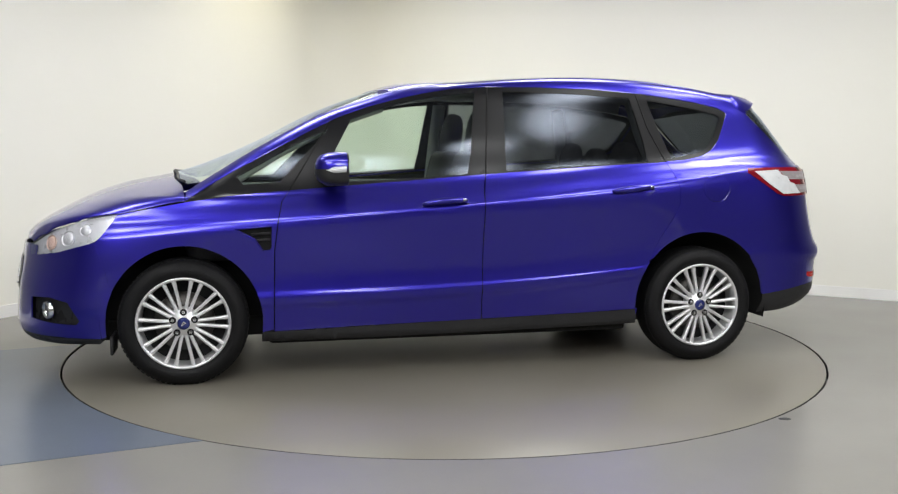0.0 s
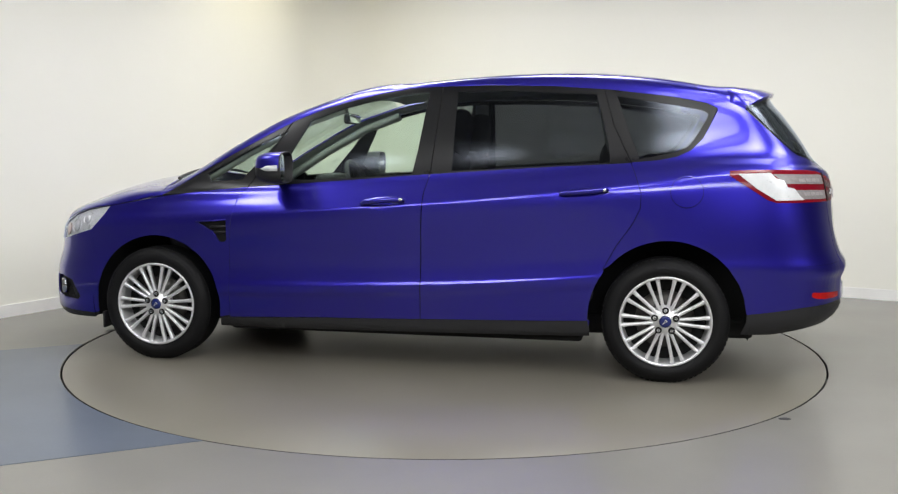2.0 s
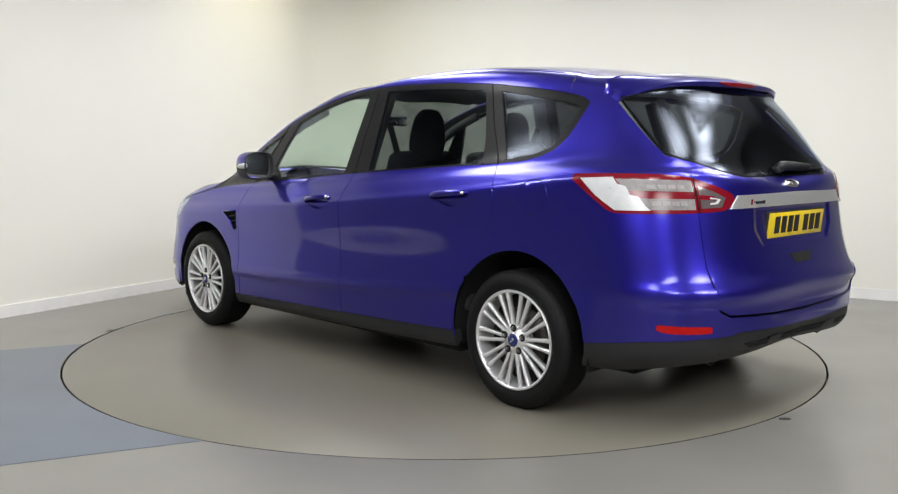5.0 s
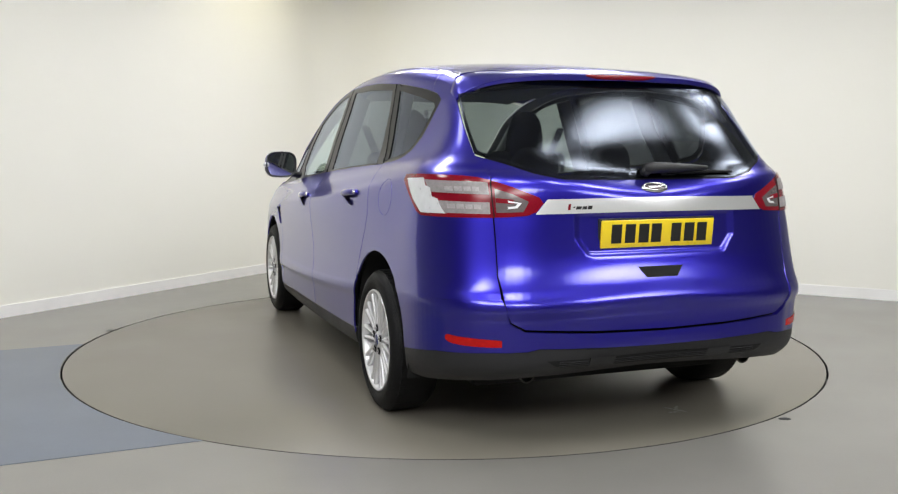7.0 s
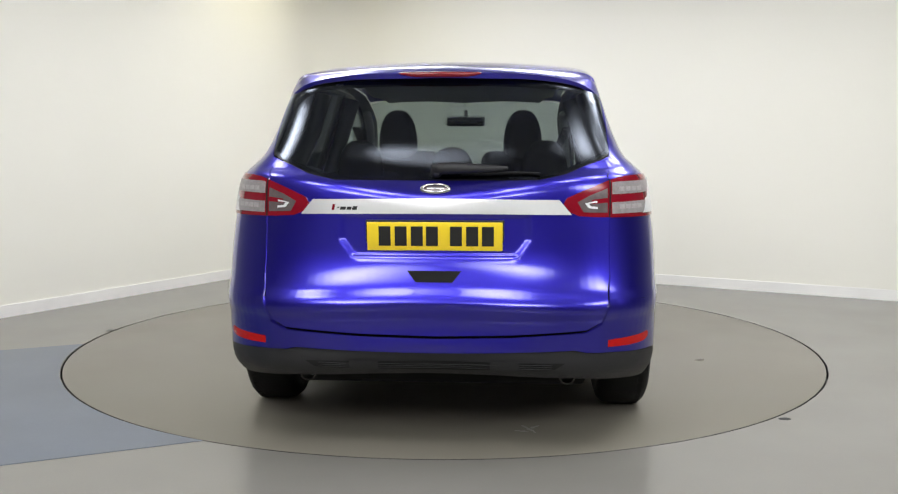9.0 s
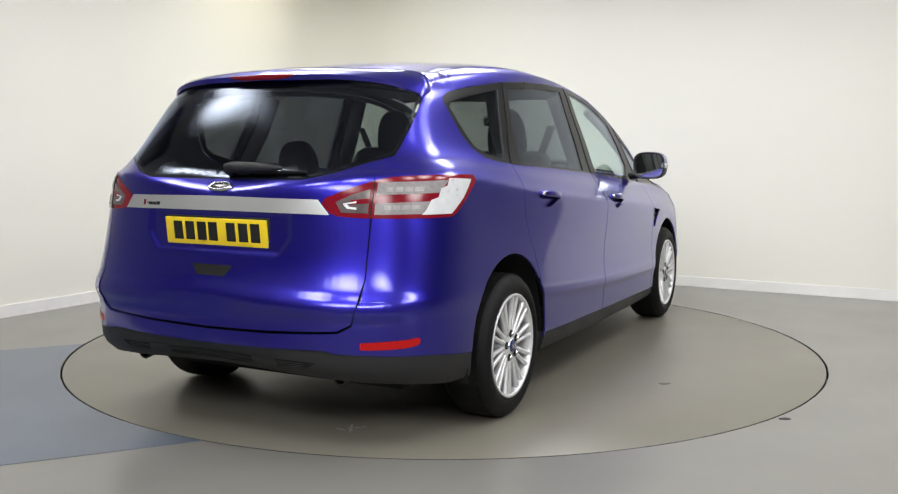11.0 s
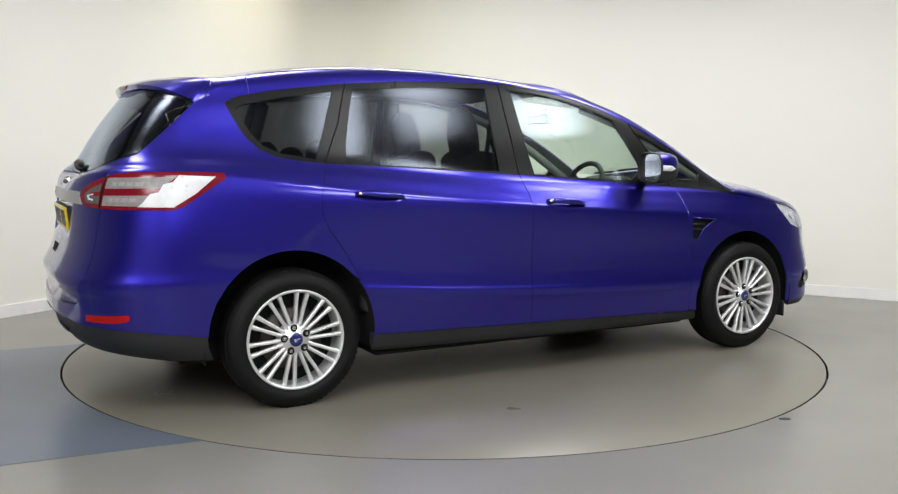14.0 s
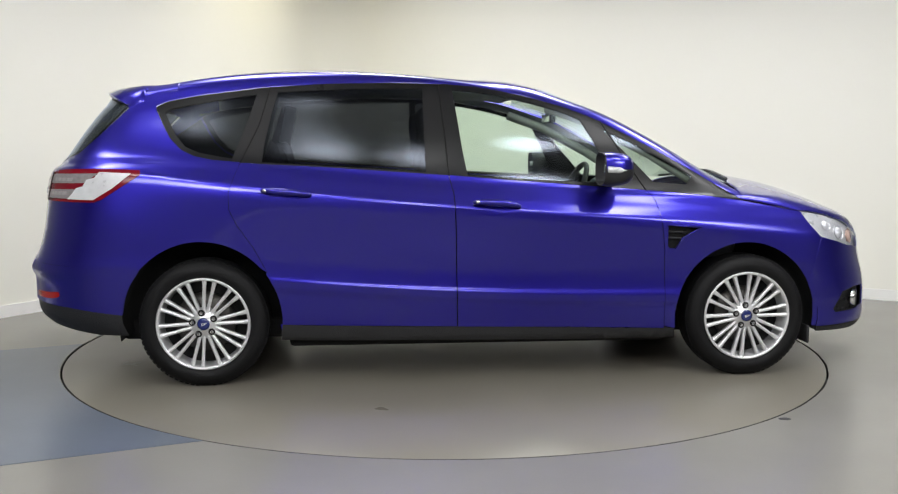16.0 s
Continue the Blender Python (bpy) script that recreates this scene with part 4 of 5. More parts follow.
def wheel(x, side):
    w = new("wheel")
    w.parent = car
    # local: z outwards, the wheel's face at z = 0
    w.matrix_basis = Matrix.Translation((x, side * 0.925, HUB_Z)) @ Euler((radians(-90 * side), 0, 0)).to_matrix().to_4x4() @ pose(0, 0, 0, 0, 0, WHEEL_TURN[(x > 0, side)])
    bm = bmesh.new()
    lathe(bm, [(0.222, -0.035), (0.232, -0.012), (0.240, -0.004), (0.262, 0.008), (0.282, 0.006), (0.304, -0.005), (0.318, -0.020), (0.325, -0.040), (WHEEL_R, -0.075), (WHEEL_R, -0.150), (0.322, -0.185), (0.300, -0.212), (0.260, -0.225), (0.225, -0.205)], 72)
    part("tyre", bm, RUBBER, w, "black rubber tyre")
    bm = bmesh.new()
    # grooves read as thin raised blocks between gaps
    for k in range(72):
        a = 2 * math.pi * k / 72
        box(bm, (WHEEL_R - 0.004, -0.010, -0.052), (WHEEL_R + 0.0004, 0.010, -0.030), 0, pose(0, 0, 0, 0, 0, math.degrees(a)))
    part("tread", bm, RUBBER, w, smooth=False)
    bm = bmesh.new()
    lathe(bm, [(RIM_R - 0.004, -0.012), (RIM_R, -0.002), (RIM_R - 0.004, 0.003), (RIM_R - 0.012, 0.001), (RIM_R - 0.016, -0.008), (RIM_R - 0.022, -0.050), (RIM_R - 0.03, -0.20)], 96)
    for k in range(20):
        a = 360 * k / 20
        twist = 3.2 if k % 2 else -3.2
        # a slim tapered spoke, deeper at the hub
        vs = []
        for r_, wd, top, th in ((0.062, 0.0095, -0.012, 0.030), (0.12, 0.0086, -0.010, 0.030), (0.18, 0.0090, -0.007, 0.028), (0.2245, 0.0122, -0.004, 0.028)):
            vs.append([bm.verts.new((r_, -wd, top - 0.006)), bm.verts.new((r_, -wd * 0.45, top)), bm.verts.new((r_, wd * 0.45, top)), bm.verts.new((r_, wd, top - 0.006)), bm.verts.new((r_, wd * 0.8, top - th)), bm.verts.new((r_, -wd * 0.8, top - th))])
        for p, q in zip(vs, vs[1:]):
            for i in range(6):
                bm.faces.new((p[i], q[i], q[(i + 1) % 6], p[(i + 1) % 6]))
        m = pose(0, 0, 0, 0, 0, a) @ Matrix.Translation((0.062, 0, 0)) @ pose(0, 0, 0, 0, 0, twist) @ Matrix.Translation((-0.062, 0, 0))
        bmesh.ops.transform(bm, matrix=m, verts=[v for r_ in vs for v in r_])
    lathe(bm, [(0.0315, -0.004), (0.036, -0.010), (0.068, -0.015), (0.076, -0.026), (0.080, -0.06)], 40)
    bmesh.ops.recalc_face_normals(bm, faces=bm.faces[:])
    part("rim", bm, ALLOY, w, "silver multi-spoke alloy rim")
    bm = bmesh.new()
    lathe(bm, [(0.0003, -0.001), (0.022, -0.002), (0.028, -0.004), (0.031, -0.009)], 32)
    part("centre_cap", bm, BADGE_BLUE, w, "dark blue wheel centre cap")
    bm = bmesh.new()
    lathe(bm, [(0.009, 0.0005), (0.0085, 0.001), (0.019, 0.0005)], 3)
    bmesh.ops.scale(bm, vec=(1.1, 0.5, 1), verts=bm.verts[:])
    part("cap_emblem", bm, SATIN, w)
    for k in range(5):
        spot = Matrix.Translation((0.057 * math.cos(2 * math.pi * (k + 0.125) / 5), 0.057 * math.sin(2 * math.pi * (k + 0.125) / 5), 0))
        bm = bmesh.new()
        lathe(bm, [(0.0003, 0.003), (0.006, 0.003), (0.0085, 0.0), (0.0085, -0.02)], 6, spot)
        part("wheel_nut", bm, CHROME, w, smooth=False)
        # flat dark ring on the hub, painted as the shaded nut pocket
        bm = bmesh.new()
        lathe(bm, [(0.0087, -0.0065), (0.0165, -0.0065), (0.0175, -0.009)], 18, spot)
        part("nut_pocket", bm, CAVITY, w)
    bm = bmesh.new()
    lathe(bm, [(0.0003, -0.075), (0.07, -0.075), (0.15, -0.078), (0.152, -0.098), (0.0003, -0.1)], 48)
    part("brake_disc", bm, DARK_METAL, w, "dull steel brake disc")
    bm = bmesh.new()
    lathe(bm, [(0.215, -0.10), (0.0003, -0.115)], 32)
    part("wheel_back", bm, CAVITY, w)
    return w


WHEEL_TURN = {(True, 1): 45, (True, -1): 16, (False, 1): 45, (False, -1): 18}
for wx in (1.425, -1.425):
    for ws in (1, -1):
        wheel(wx, ws)


# ------------------------------------------------------------------ lights and trim of the tail
def tube_on(name, pts, radius, material, parent, lift=0.0, label="", both=False):
    """A thin round strip along points of the form."""
    for sg in ((1, -1) if both else (1,)):
        bm = bmesh.new()
        path = []
        for p in pts:
            h, n = press(p.x, p.y)
            h = h + n * lift
            path.append((h.x, sg * h.y, h.z))
        sweep(bm, path, radius)
        part(name, bm, material, parent, label)


def lamp_piece(name, pts, material, parents, lift, label="", depth=0.006):
    """A piece of both tail lamps, left and right, each under its own lamp."""
    P, fs, N = lay(pts, lift=lift, gap=0, depth=depth, step=0.025)
    put_mesh(name, P, fs, material, parents[0], label, N)
    put_mesh(name, [(p.x, -p.y, p.z) for p in P], [f[::-1] for f in fs], material, parents[1], label, [(n.x, -n.y, n.z) for n in N])


tail_outline = round_off([S(-1.690, 1.098), S(-1.86, 1.105), R(0.765, 1.104), R(0.692, 1.095), R(0.591, 1.058), R(0.480, 1.010), R(0.528, 0.953), R(0.64, 0.944), R(0.76, 0.942), S(-2.03, 0.940), S(-1.935, 0.940), S(-1.84, 1.002)])
P_, F_, N_ = lay(tail_outline, lift=0.004, gap=0, depth=0.012, step=0.02)
tail_lamps = [put_mesh("tail_light", P_, F_, RED_GLASS, car, "red and clear wrap-round tail light", N_),
              put_mesh("tail_light", [(p.x, -p.y, p.z) for p in P_], [f[::-1] for f in F_], RED_GLASS, car, "red and clear wrap-round tail light", [(n.x, -n.y, n.z) for n in N_])]
lamp_piece("clear_lens", [S(-1.768, 1.083), S(-1.925, 1.090), S(-1.95, 1.062), S(-1.990, 1.052), S(-2.01, 1.018), S(-2.045, 1.010), S(-2.075, 0.972), S(-2.095, 0.954), S(-1.955, 0.952), S(-1.86, 1.010)], CLEAR_LENS, tail_lamps, 0.0065, "white clear lens")
lamp_piece("led_strip", [S(-1.935, 1.083), R(0.70, 1.079), R(0.683, 1.076), R(0.683, 1.032), R(0.70, 1.032), S(-2.000, 1.036)], LED_GREY, tail_lamps, 0.0060)
lamp_piece("led_strip", [S(-2.045, 1.004), R(0.70, 1.001), R(0.683, 1.001), R(0.683, 0.957), R(0.70, 0.957), S(-2.085, 0.957)], LED_GREY, tail_lamps, 0.0060)
for z0, z1 in ((1.043, 1.060), (0.975, 0.992)):
    for k in range(4):
        y0 = 0.712 + 0.026 * k
        lamp_piece("led_cell", [R(y0, z1), R(y0 + 0.021, z1), R(y0 + 0.021, z0), R(y0, z0)], LED_PALE, tail_lamps, 0.0072, depth=0.003)
lamp_piece("smoked_lens", [R(0.662, 1.054), R(0.600, 1.032), R(0.545, 1.004), R(0.568, 0.965), R(0.662, 0.962)], SMOKE_LENS, tail_lamps, 0.0064)
lamp_piece("red_bar", [R(0.662, 1.018), R(0.600, 1.012), R(0.600, 0.996), R(0.662, 1.000)], RED_GLASS, tail_lamps, 0.0080)
lamp_piece("chevron", [R(0.620, 1.008), R(0.572, 0.999), R(0.588, 0.980), R(0.622, 0.976), R(0.622, 0.984), R(0.596, 0.987), R(0.586, 0.998), R(0.620, 1.001)], CLEAR_LENS, tail_lamps, 0.0090)
lamp_piece("lamp_joint", [R(0.6715, 1.089), R(0.6685, 1.087), R(0.6685, 0.944), R(0.6715, 0.944)], CAVITY, tail_lamps, 0.0085, depth=0.004)

strip = [(0.474, 1.013), (0.25, 1.016), (0.0, 1.017), (-0.25, 1.016), (-0.474, 1.013), (-0.522, 0.956), (-0.25, 0.960), (0.0, 0.961), (0.25, 0.960), (0.522, 0.956)]
trim_bar = panel("tailgate_trim", tails(strip), SATIN, car, "satin silver trim bar across the tailgate", lift=0.007, depth=0.02, gap=0)[0]
# small script emblem as plain bars
for y0, y1, z0, z1, m_ in ((0.394, 0.384, 0.972, 0.995, RED_GLASS), (0.374, 0.366, 0.980, 0.985, INK), (0.362, 0.340, 0.974, 0.986, INK), (0.336, 0.318, 0.974, 0.986, INK), (0.314, 0.296, 0.974, 0.988, INK)):
    panel("emblem_bar", tails([(y0, z1), (y1, z1), (y1 + 0.004, z0), (y0 + 0.004, z0)]), m_, trim_bar, lift=0.0090, depth=0.002, gap=0)

# number plate with plain bars
plate = new("number_plate")
plate.parent = car
h0, n0 = press(SEND, 0.873)
plate.matrix_basis = Matrix.Translation((h0.x - 0.004 + 0.010, 0, 0.874)) @ Euler((0, radians(-6), 0)).to_matrix().to_4x4()
plate["label"] = "yellow number plate with black characters"
bm = bmesh.new()
box(bm, (-0.007, -0.260, -0.0555), (0.004, 0.260, 0.0555), 0.003)
part("plate_sheet", bm, PLATE_Y, plate)
bm = bmesh.new()
box(bm, (0.004, -0.266, -0.061), (0.020, 0.266, 0.061), 0.003)
part("plate_holder", bm, PLASTIC, plate)
for cy in (0.192, 0.130, 0.068, 0.010, -0.082, -0.144, -0.204):
    bm = bmesh.new()
    box(bm, (-0.0085, cy - 0.023, -0.036), (-0.0065, cy + 0.023, 0.040), 0.0006)
    part("character_bar", bm, INK, plate, smooth=False)

# oval badge
badge = new("badge")
badge.parent = car
h0, n0 = press(SEND, 1.052)
badge.matrix_basis = Matrix.Translation(h0 + n0 * 0.002) @ n0.to_track_quat("Z", "Y").to_matrix().to_4x4()
bm = bmesh.new()
lathe(bm, [(0.0003, 0.006), (0.048, 0.005), (0.050, 0.0)], 48)
bmesh.ops.scale(bm, vec=(1, 0.42, 1), verts=bm.verts[:])
part("badge_field", bm, SMOKE_LENS, badge)
bm = bmesh.new()
lathe(bm, [(0.046, 0.006), (0.050, 0.0095), (0.056, 0.0095), (0.061, 0.0)], 48)
bmesh.ops.scale(bm, vec=(1, 0.42, 1), verts=bm.verts[:])
part("badge_ring", bm, CHROME, badge, "chrome oval ring")
bm = bmesh.new()
box(bm, (-0.032, -0.006, 0.005), (0.032, 0.006, 0.009), 0.002)
part("badge_bar", bm, CHROME, badge)
for o in badge.children:
    o.matrix_basis = pose(0, 0, 0, 0, 0, 0 if abs((badge.matrix_basis.to_3x3() @ Vector((1, 0, 0))).y) > 0.7 else 90)

# no hollow here: a flat dark patch paints the grip recess's shade
panel("tailgate_grip", tails([(0.104, 0.744), (-0.104, 0.744), (-0.070, 0.702), (0.070, 0.702)]), CAVITY, car, "flat dark patch for the shade of the tailgate grip recess", lift=0.0015, depth=0.01, gap=0)
panel("reflector", round_off([S(-2.150, 0.488), R(0.812, 0.482), R(0.70, 0.477), R(0.545, 0.471), R(0.600, 0.450), R(0.740, 0.447), R(0.812, 0.450), S(-2.150, 0.460)]), REFLECTOR, car, "red bumper reflector", both=True, lift=0.003, gap=0, depth=0.01)
# bumper slot: its shade laid on as a flat dark sheet under the ribs
slot = [(0.50, 0.392), (0.0, 0.400), (-0.50, 0.392), (-0.46, 0.368), (0.0, 0.362), (0.46, 0.368)]
slotp = panel("bumper_slot", tails(slot), CAVITY, bumper_skirt, "flat dark sheet for the shade in the bumper slot", lift=0.0015, depth=0.004, gap=0)[0]
for z in (0.372, 0.380, 0.388):
    tube_on("slot_rib", [R(y / 20, z) for y in range(-9, 10)], 0.0016, PLASTIC, bumper_skirt, lift=0.003)
for y0 in (0.325, -0.215):
    panel("hook_cover", tails([(y0, 0.402), (y0 - 0.11, 0.402), (y0 - 0.11, 0.366), (y0, 0.366)]), PLASTIC, bumper_skirt, "square tow hook cover", lift=0.005, depth=0.008, gap=0)
for sy in (1, -1):
    bm = bmesh.new()
    lathe(bm, [(0.026, 0.0), (0.030, 0.003), (0.032, 0.0), (0.031, -0.12), (0.026, -0.12), (0.026, 0.0)], 24, Matrix.Translation((-2.225, sy * 0.52, 0.306)) @ pose(0, 0, 0, 0, -100, 0))
    part("exhaust_tip", bm, DARK_METAL, car, "short dull steel exhaust tip")

# roof spoiler with its brake lamp
LIP = [(0.0, -2.030, 1.527), (0.30, -2.008, 1.522), (0.48, -1.962, 1.507), (0.58, -1.908, 1.486), (0.640, -1.850, 1.456), (0.672, -1.812, 1.428)]
ROOT = [(0.0, -1.819), (0.20, -1.814), (0.40, -1.794), (0.56, -1.764), (0.640, -1.725), (0.672, -1.735)]
bm = bmesh.new()
rows = []
for k in range(-40, 41):
    y = 0.672 * k / 40
    ay = abs(y)
    lx = float(glide([p[0] for p in LIP], [p[1] for p in LIP], ay))
    lz = float(glide([p[0] for p in LIP], [p[2] for p in LIP], ay))
    rx = float(np.interp(ay, [p[0] for p in ROOT], [p[1] for p in ROOT]))
    top, _ = drop(rx, min(ay, 0.652))
    rz = top.z if ay < 0.652 else top.z + (1.452 - top.z) * ((ay - 0.652) / 0.020)
    under = min(0.030, 0.02 + 0.015 * (1 - ay / 0.672))
    ux = lx + 0.09 * (1 - 0.5 * ay / 0.672)
    sec = [(rx, rz), (rx + (lx - rx) * 0.35, rz + (lz - rz) * 0.27 + 0.004), (rx + (lx - rx) * 0.7, rz + (lz - rz) * 0.62 + 0.004), (lx + 0.012, lz), (lx, lz - 0.007), (lx + 0.006, lz - under), (ux, lz - under - 0.004), (rx + 0.01, rz - 0.03)]
    rows.append([bm.verts.new((px, y, pz)) for px, pz in sec])
for p, q in zip(rows, rows[1:]):
    for i in range(8):
        bm.faces.new((p[i], p[(i + 1) % 8], q[(i + 1) % 8], q[i]))
bm.faces.new(rows[0])
bm.faces.new(rows[-1])
bmesh.ops.recalc_face_normals(bm, faces=bm.faces[:])
spoiler = part("roof_spoiler", bm, PAINT, car, "blue roof spoiler")
spoiler.data.set_sharp_from_angle(angle=radians(50))
bm = bmesh.new()
lampr = []
for k in range(-12, 13):
    y = 0.168 * k / 12
    lx = float(glide([p[0] for p in LIP], [p[1] for p in LIP], abs(y)))
    lz = float(glide([p[0] for p in LIP], [p[2] for p in LIP], abs(y)))
    t_ = 0.5 - 0.5 * (abs(k) / 12) ** 4
    lampr.append([bm.verts.new(v) for v in ((lx + 0.004, y, lz - 0.004), (lx - 0.004, y, lz - 0.008), (lx - 0.002, y, lz - 0.012 - 0.03 * t_), (lx + 0.012, y, lz - 0.012 - 0.03 * t_))])
for p, q in zip(lampr, lampr[1:]):
    for i in range(4):
        bm.faces.new((p[i], p[(i + 1) % 4], q[(i + 1) % 4], q[i]))
bm.faces.new(lampr[0])
bm.faces.new(lampr[-1])
bmesh.ops.recalc_face_normals(bm, faces=bm.faces[:])
part("brake_light", bm, RED_GLASS, car, "high red brake light")

# rear wiper
wiper = new("rear_wiper")
wiper.parent = car
wiper["label"] = "black rear wiper"
bm = bmesh.new()
h = [press(*R(y, z)) for y, z in ((0.015, 1.117), (-0.02, 1.118), (-0.10, 1.118), (-0.19, 1.114), (-0.28, 1.110))]
sweep(bm, [p + n * 0.028 for p, n in h], [0.018, 0.024, 0.022, 0.017, 0.008], 10)
part("wiper_arm", bm, PLASTIC, wiper)
bm = bmesh.new()
h = [press(*R(y, z)) for y, z in ((-0.10, 1.106), (-0.20, 1.105), (-0.30, 1.107), (-0.40, 1.107))]
sweep(bm, [p + n * 0.010 for p, n in h], [0.007, 0.008, 0.007, 0.004], 8)
part("wiper_blade", bm, RUBBER, wiper)
bm = bmesh.new()
h, n = press(*R(0.0, 1.110))
sweep(bm, [h - n * 0.004, h + n * 0.03], 0.020, 16)
part("wiper_pivot", bm, PLASTIC, wiper)

# dark painted border of the rear window
panel("window_border", glass_line, BLACK_TRIM, car, "black border of the rear window", holes=[shrink(glass_line, 0.016)], lift=-0.004, depth=0, gap=0.0)

# ------------------------------------------------------------------ sides: handles, mirrors, vents
def handle(x0, z0, x1, z1, pocket):
    panel("handle_recess", sides(pocket), PAINT, car, both=True, lift=-0.021, depth=0, gap=-0.012)
    for sg in (1, -1):
        bm = bmesh.new()
        path, rad = [], []
        for k in range(11):
            u = k / 10
            hh, nn = press(*S(x0 + (x1 - x0) * u, z0 + (z1 - z0) * u + 0.012))
            out = 0.022 * math.sin(math.pi * u) ** 0.5
            p = hh + nn * (out - 0.004)
            path.append((p.x, sg * p.y, p.z))
            rad.append(0.009 + 0.0085 * math.sin(math.pi * u) ** 0.6)
        sweep(bm, path, rad, 12)
        part("door_handle", bm, PAINT, car, "blue bar door handle")
        bm = bmesh.new()
        hh, nn = press(*S(x0 + (x1 - x0) * 0.90, z0 + (z1 - z0) * 0.9 + 0.010))
        p = hh + nn * 0.012
        sweep(bm, [(p.x + 0.016, sg * p.y, p.z), (p.x - 0.016, sg * p.y, p.z + 0.001)], [0.0105, 0.0095], 10)
        part("lock_cap", bm, CHROME, car, "bright lock cap")


handle(0.190, 0.905, -0.050, 0.925, POD_F)
handle(-0.876, 0.966, -1.122, 0.988, POD_R)

panel("side_vent", sides(VENT), PLASTIC, car, "black triangular fender vent", both=True, lift=-0.024, depth=0, gap=-0.012)
for z in (0.772, 0.740):
    tube_on("vent_slat", [S(1.10 - (0.80 - z) * 0.7, z), S(1.03, z + 0.004), S(0.984, z + 0.006)], 0.006, PLASTIC, car, lift=-0.012, both=True)
tube_on("vent_edge", [S(1.160, 0.800), S(1.06, 0.808), S(0.978, 0.815)], 0.0035, PAINT, car, lift=0.001, both=True)
tube_on("vent_edge", [S(1.150, 0.797), S(1.060, 0.748), S(1.020, 0.688)], 0.0035, PAINT, car, lift=0.001, both=True)


def door_mirror(sg):
    m = new("door_mirror")
    m.parent = car
    m["label"] = "blue door mirror with a black lower shell"
    # shell: front half rounded, back flat with the glass
    def ring(x, s, dz=0):
        cy, cz = 0.992, 1.108 + dz
        pts = []
        for k in range(24):
            a = 2 * math.pi * k / 24
            c, d = math.cos(a), math.sin(a)
            pts.append((x, sg * (cy + 0.102 * s * abs(c) ** 0.62 * (1 if c > 0 else -1)), cz + 0.087 * s * abs(d) ** 0.62 * (1 if d > 0 else -1)))
        return pts
    prof = [(0.756, 0.30), (0.748, 0.60), (0.727, 0.82), (0.690, 0.95), (0.642, 1.0), (0.600, 0.985), (0.592, 0.95)]
    for nm, mt, capped in (("mirror_cap", PAINT, True), ("mirror_shell", PLASTIC, False)):
        bm = bmesh.new()
        rr = [[bm.verts.new(v) for v in ring(x, s)] for x, s in prof]
        for p, q in zip(rr, rr[1:]):
            for i in range(24):
                bm.faces.new((p[i], p[(i + 1) % 24], q[(i + 1) % 24], q[i]))
        bm.faces.new(rr[0])
        bmesh.ops.recalc_face_normals(bm, faces=bm.faces[:])
        bmesh.ops.delete(bm, geom=[f for f in bm.faces if capped != (f.calc_center_median().z > 1.116 and f.calc_center_median().x > 0.61 and sg * f.calc_center_median().y > 0.925)], context="FACES")
        part(nm, bm, mt, m, "blue painted cap" if nm == "mirror_cap" else "black plastic lower shell")
    bm = bmesh.new()
    a, c = ring(0.592, 0.95), ring(0.618, 0.85)
    va, vc = [bm.verts.new(v) for v in a], [bm.verts.new(v) for v in c]
    for i in range(24):
        bm.faces.new((va[i], va[(i + 1) % 24], vc[(i + 1) % 24], vc[i]))
    bmesh.ops.recalc_face_normals(bm, faces=bm.faces[:])
    part("mirror_rim", bm, PLASTIC, m)
    bm = bmesh.new()
    bm.faces.new([bm.verts.new(v) for v in ring(0.617, 0.86)])
    bm.normal_update()
    bm.faces.ensure_lookup_table()
    if bm.faces[0].normal.x > 0:
        bmesh.ops.reverse_faces(bm, faces=bm.faces[:])
    part("mirror_glass", bm, MIRROR, m, "reflecting mirror glass")
    bm = bmesh.new()
    path = [(0.727, sg * 1.045, 1.100), (0.706, sg * 1.068, 1.102), (0.660, sg * 1.085, 1.105), (0.606, sg * 1.087, 1.108)]
    sweep(bm, path, [0.007, 0.014, 0.017, 0.017], 10)
    part("indicator", bm, CLEAR_LENS, m, "clear side indicator lens")
    bm = bmesh.new()
    sweep(bm, [(0.672, sg * 0.855, 1.030), (0.668, sg * 0.90, 1.040), (0.660, sg * 0.955, 1.058)], [0.040, 0.032, 0.030], 12)
    bmesh.ops.scale(bm, vec=(1, 1, 0.6), space=Matrix.Translation((0, 0, -1.045)), verts=bm.verts[:])
    part("mirror_foot", bm, PLASTIC, m)


door_mirror(1)
door_mirror(-1)

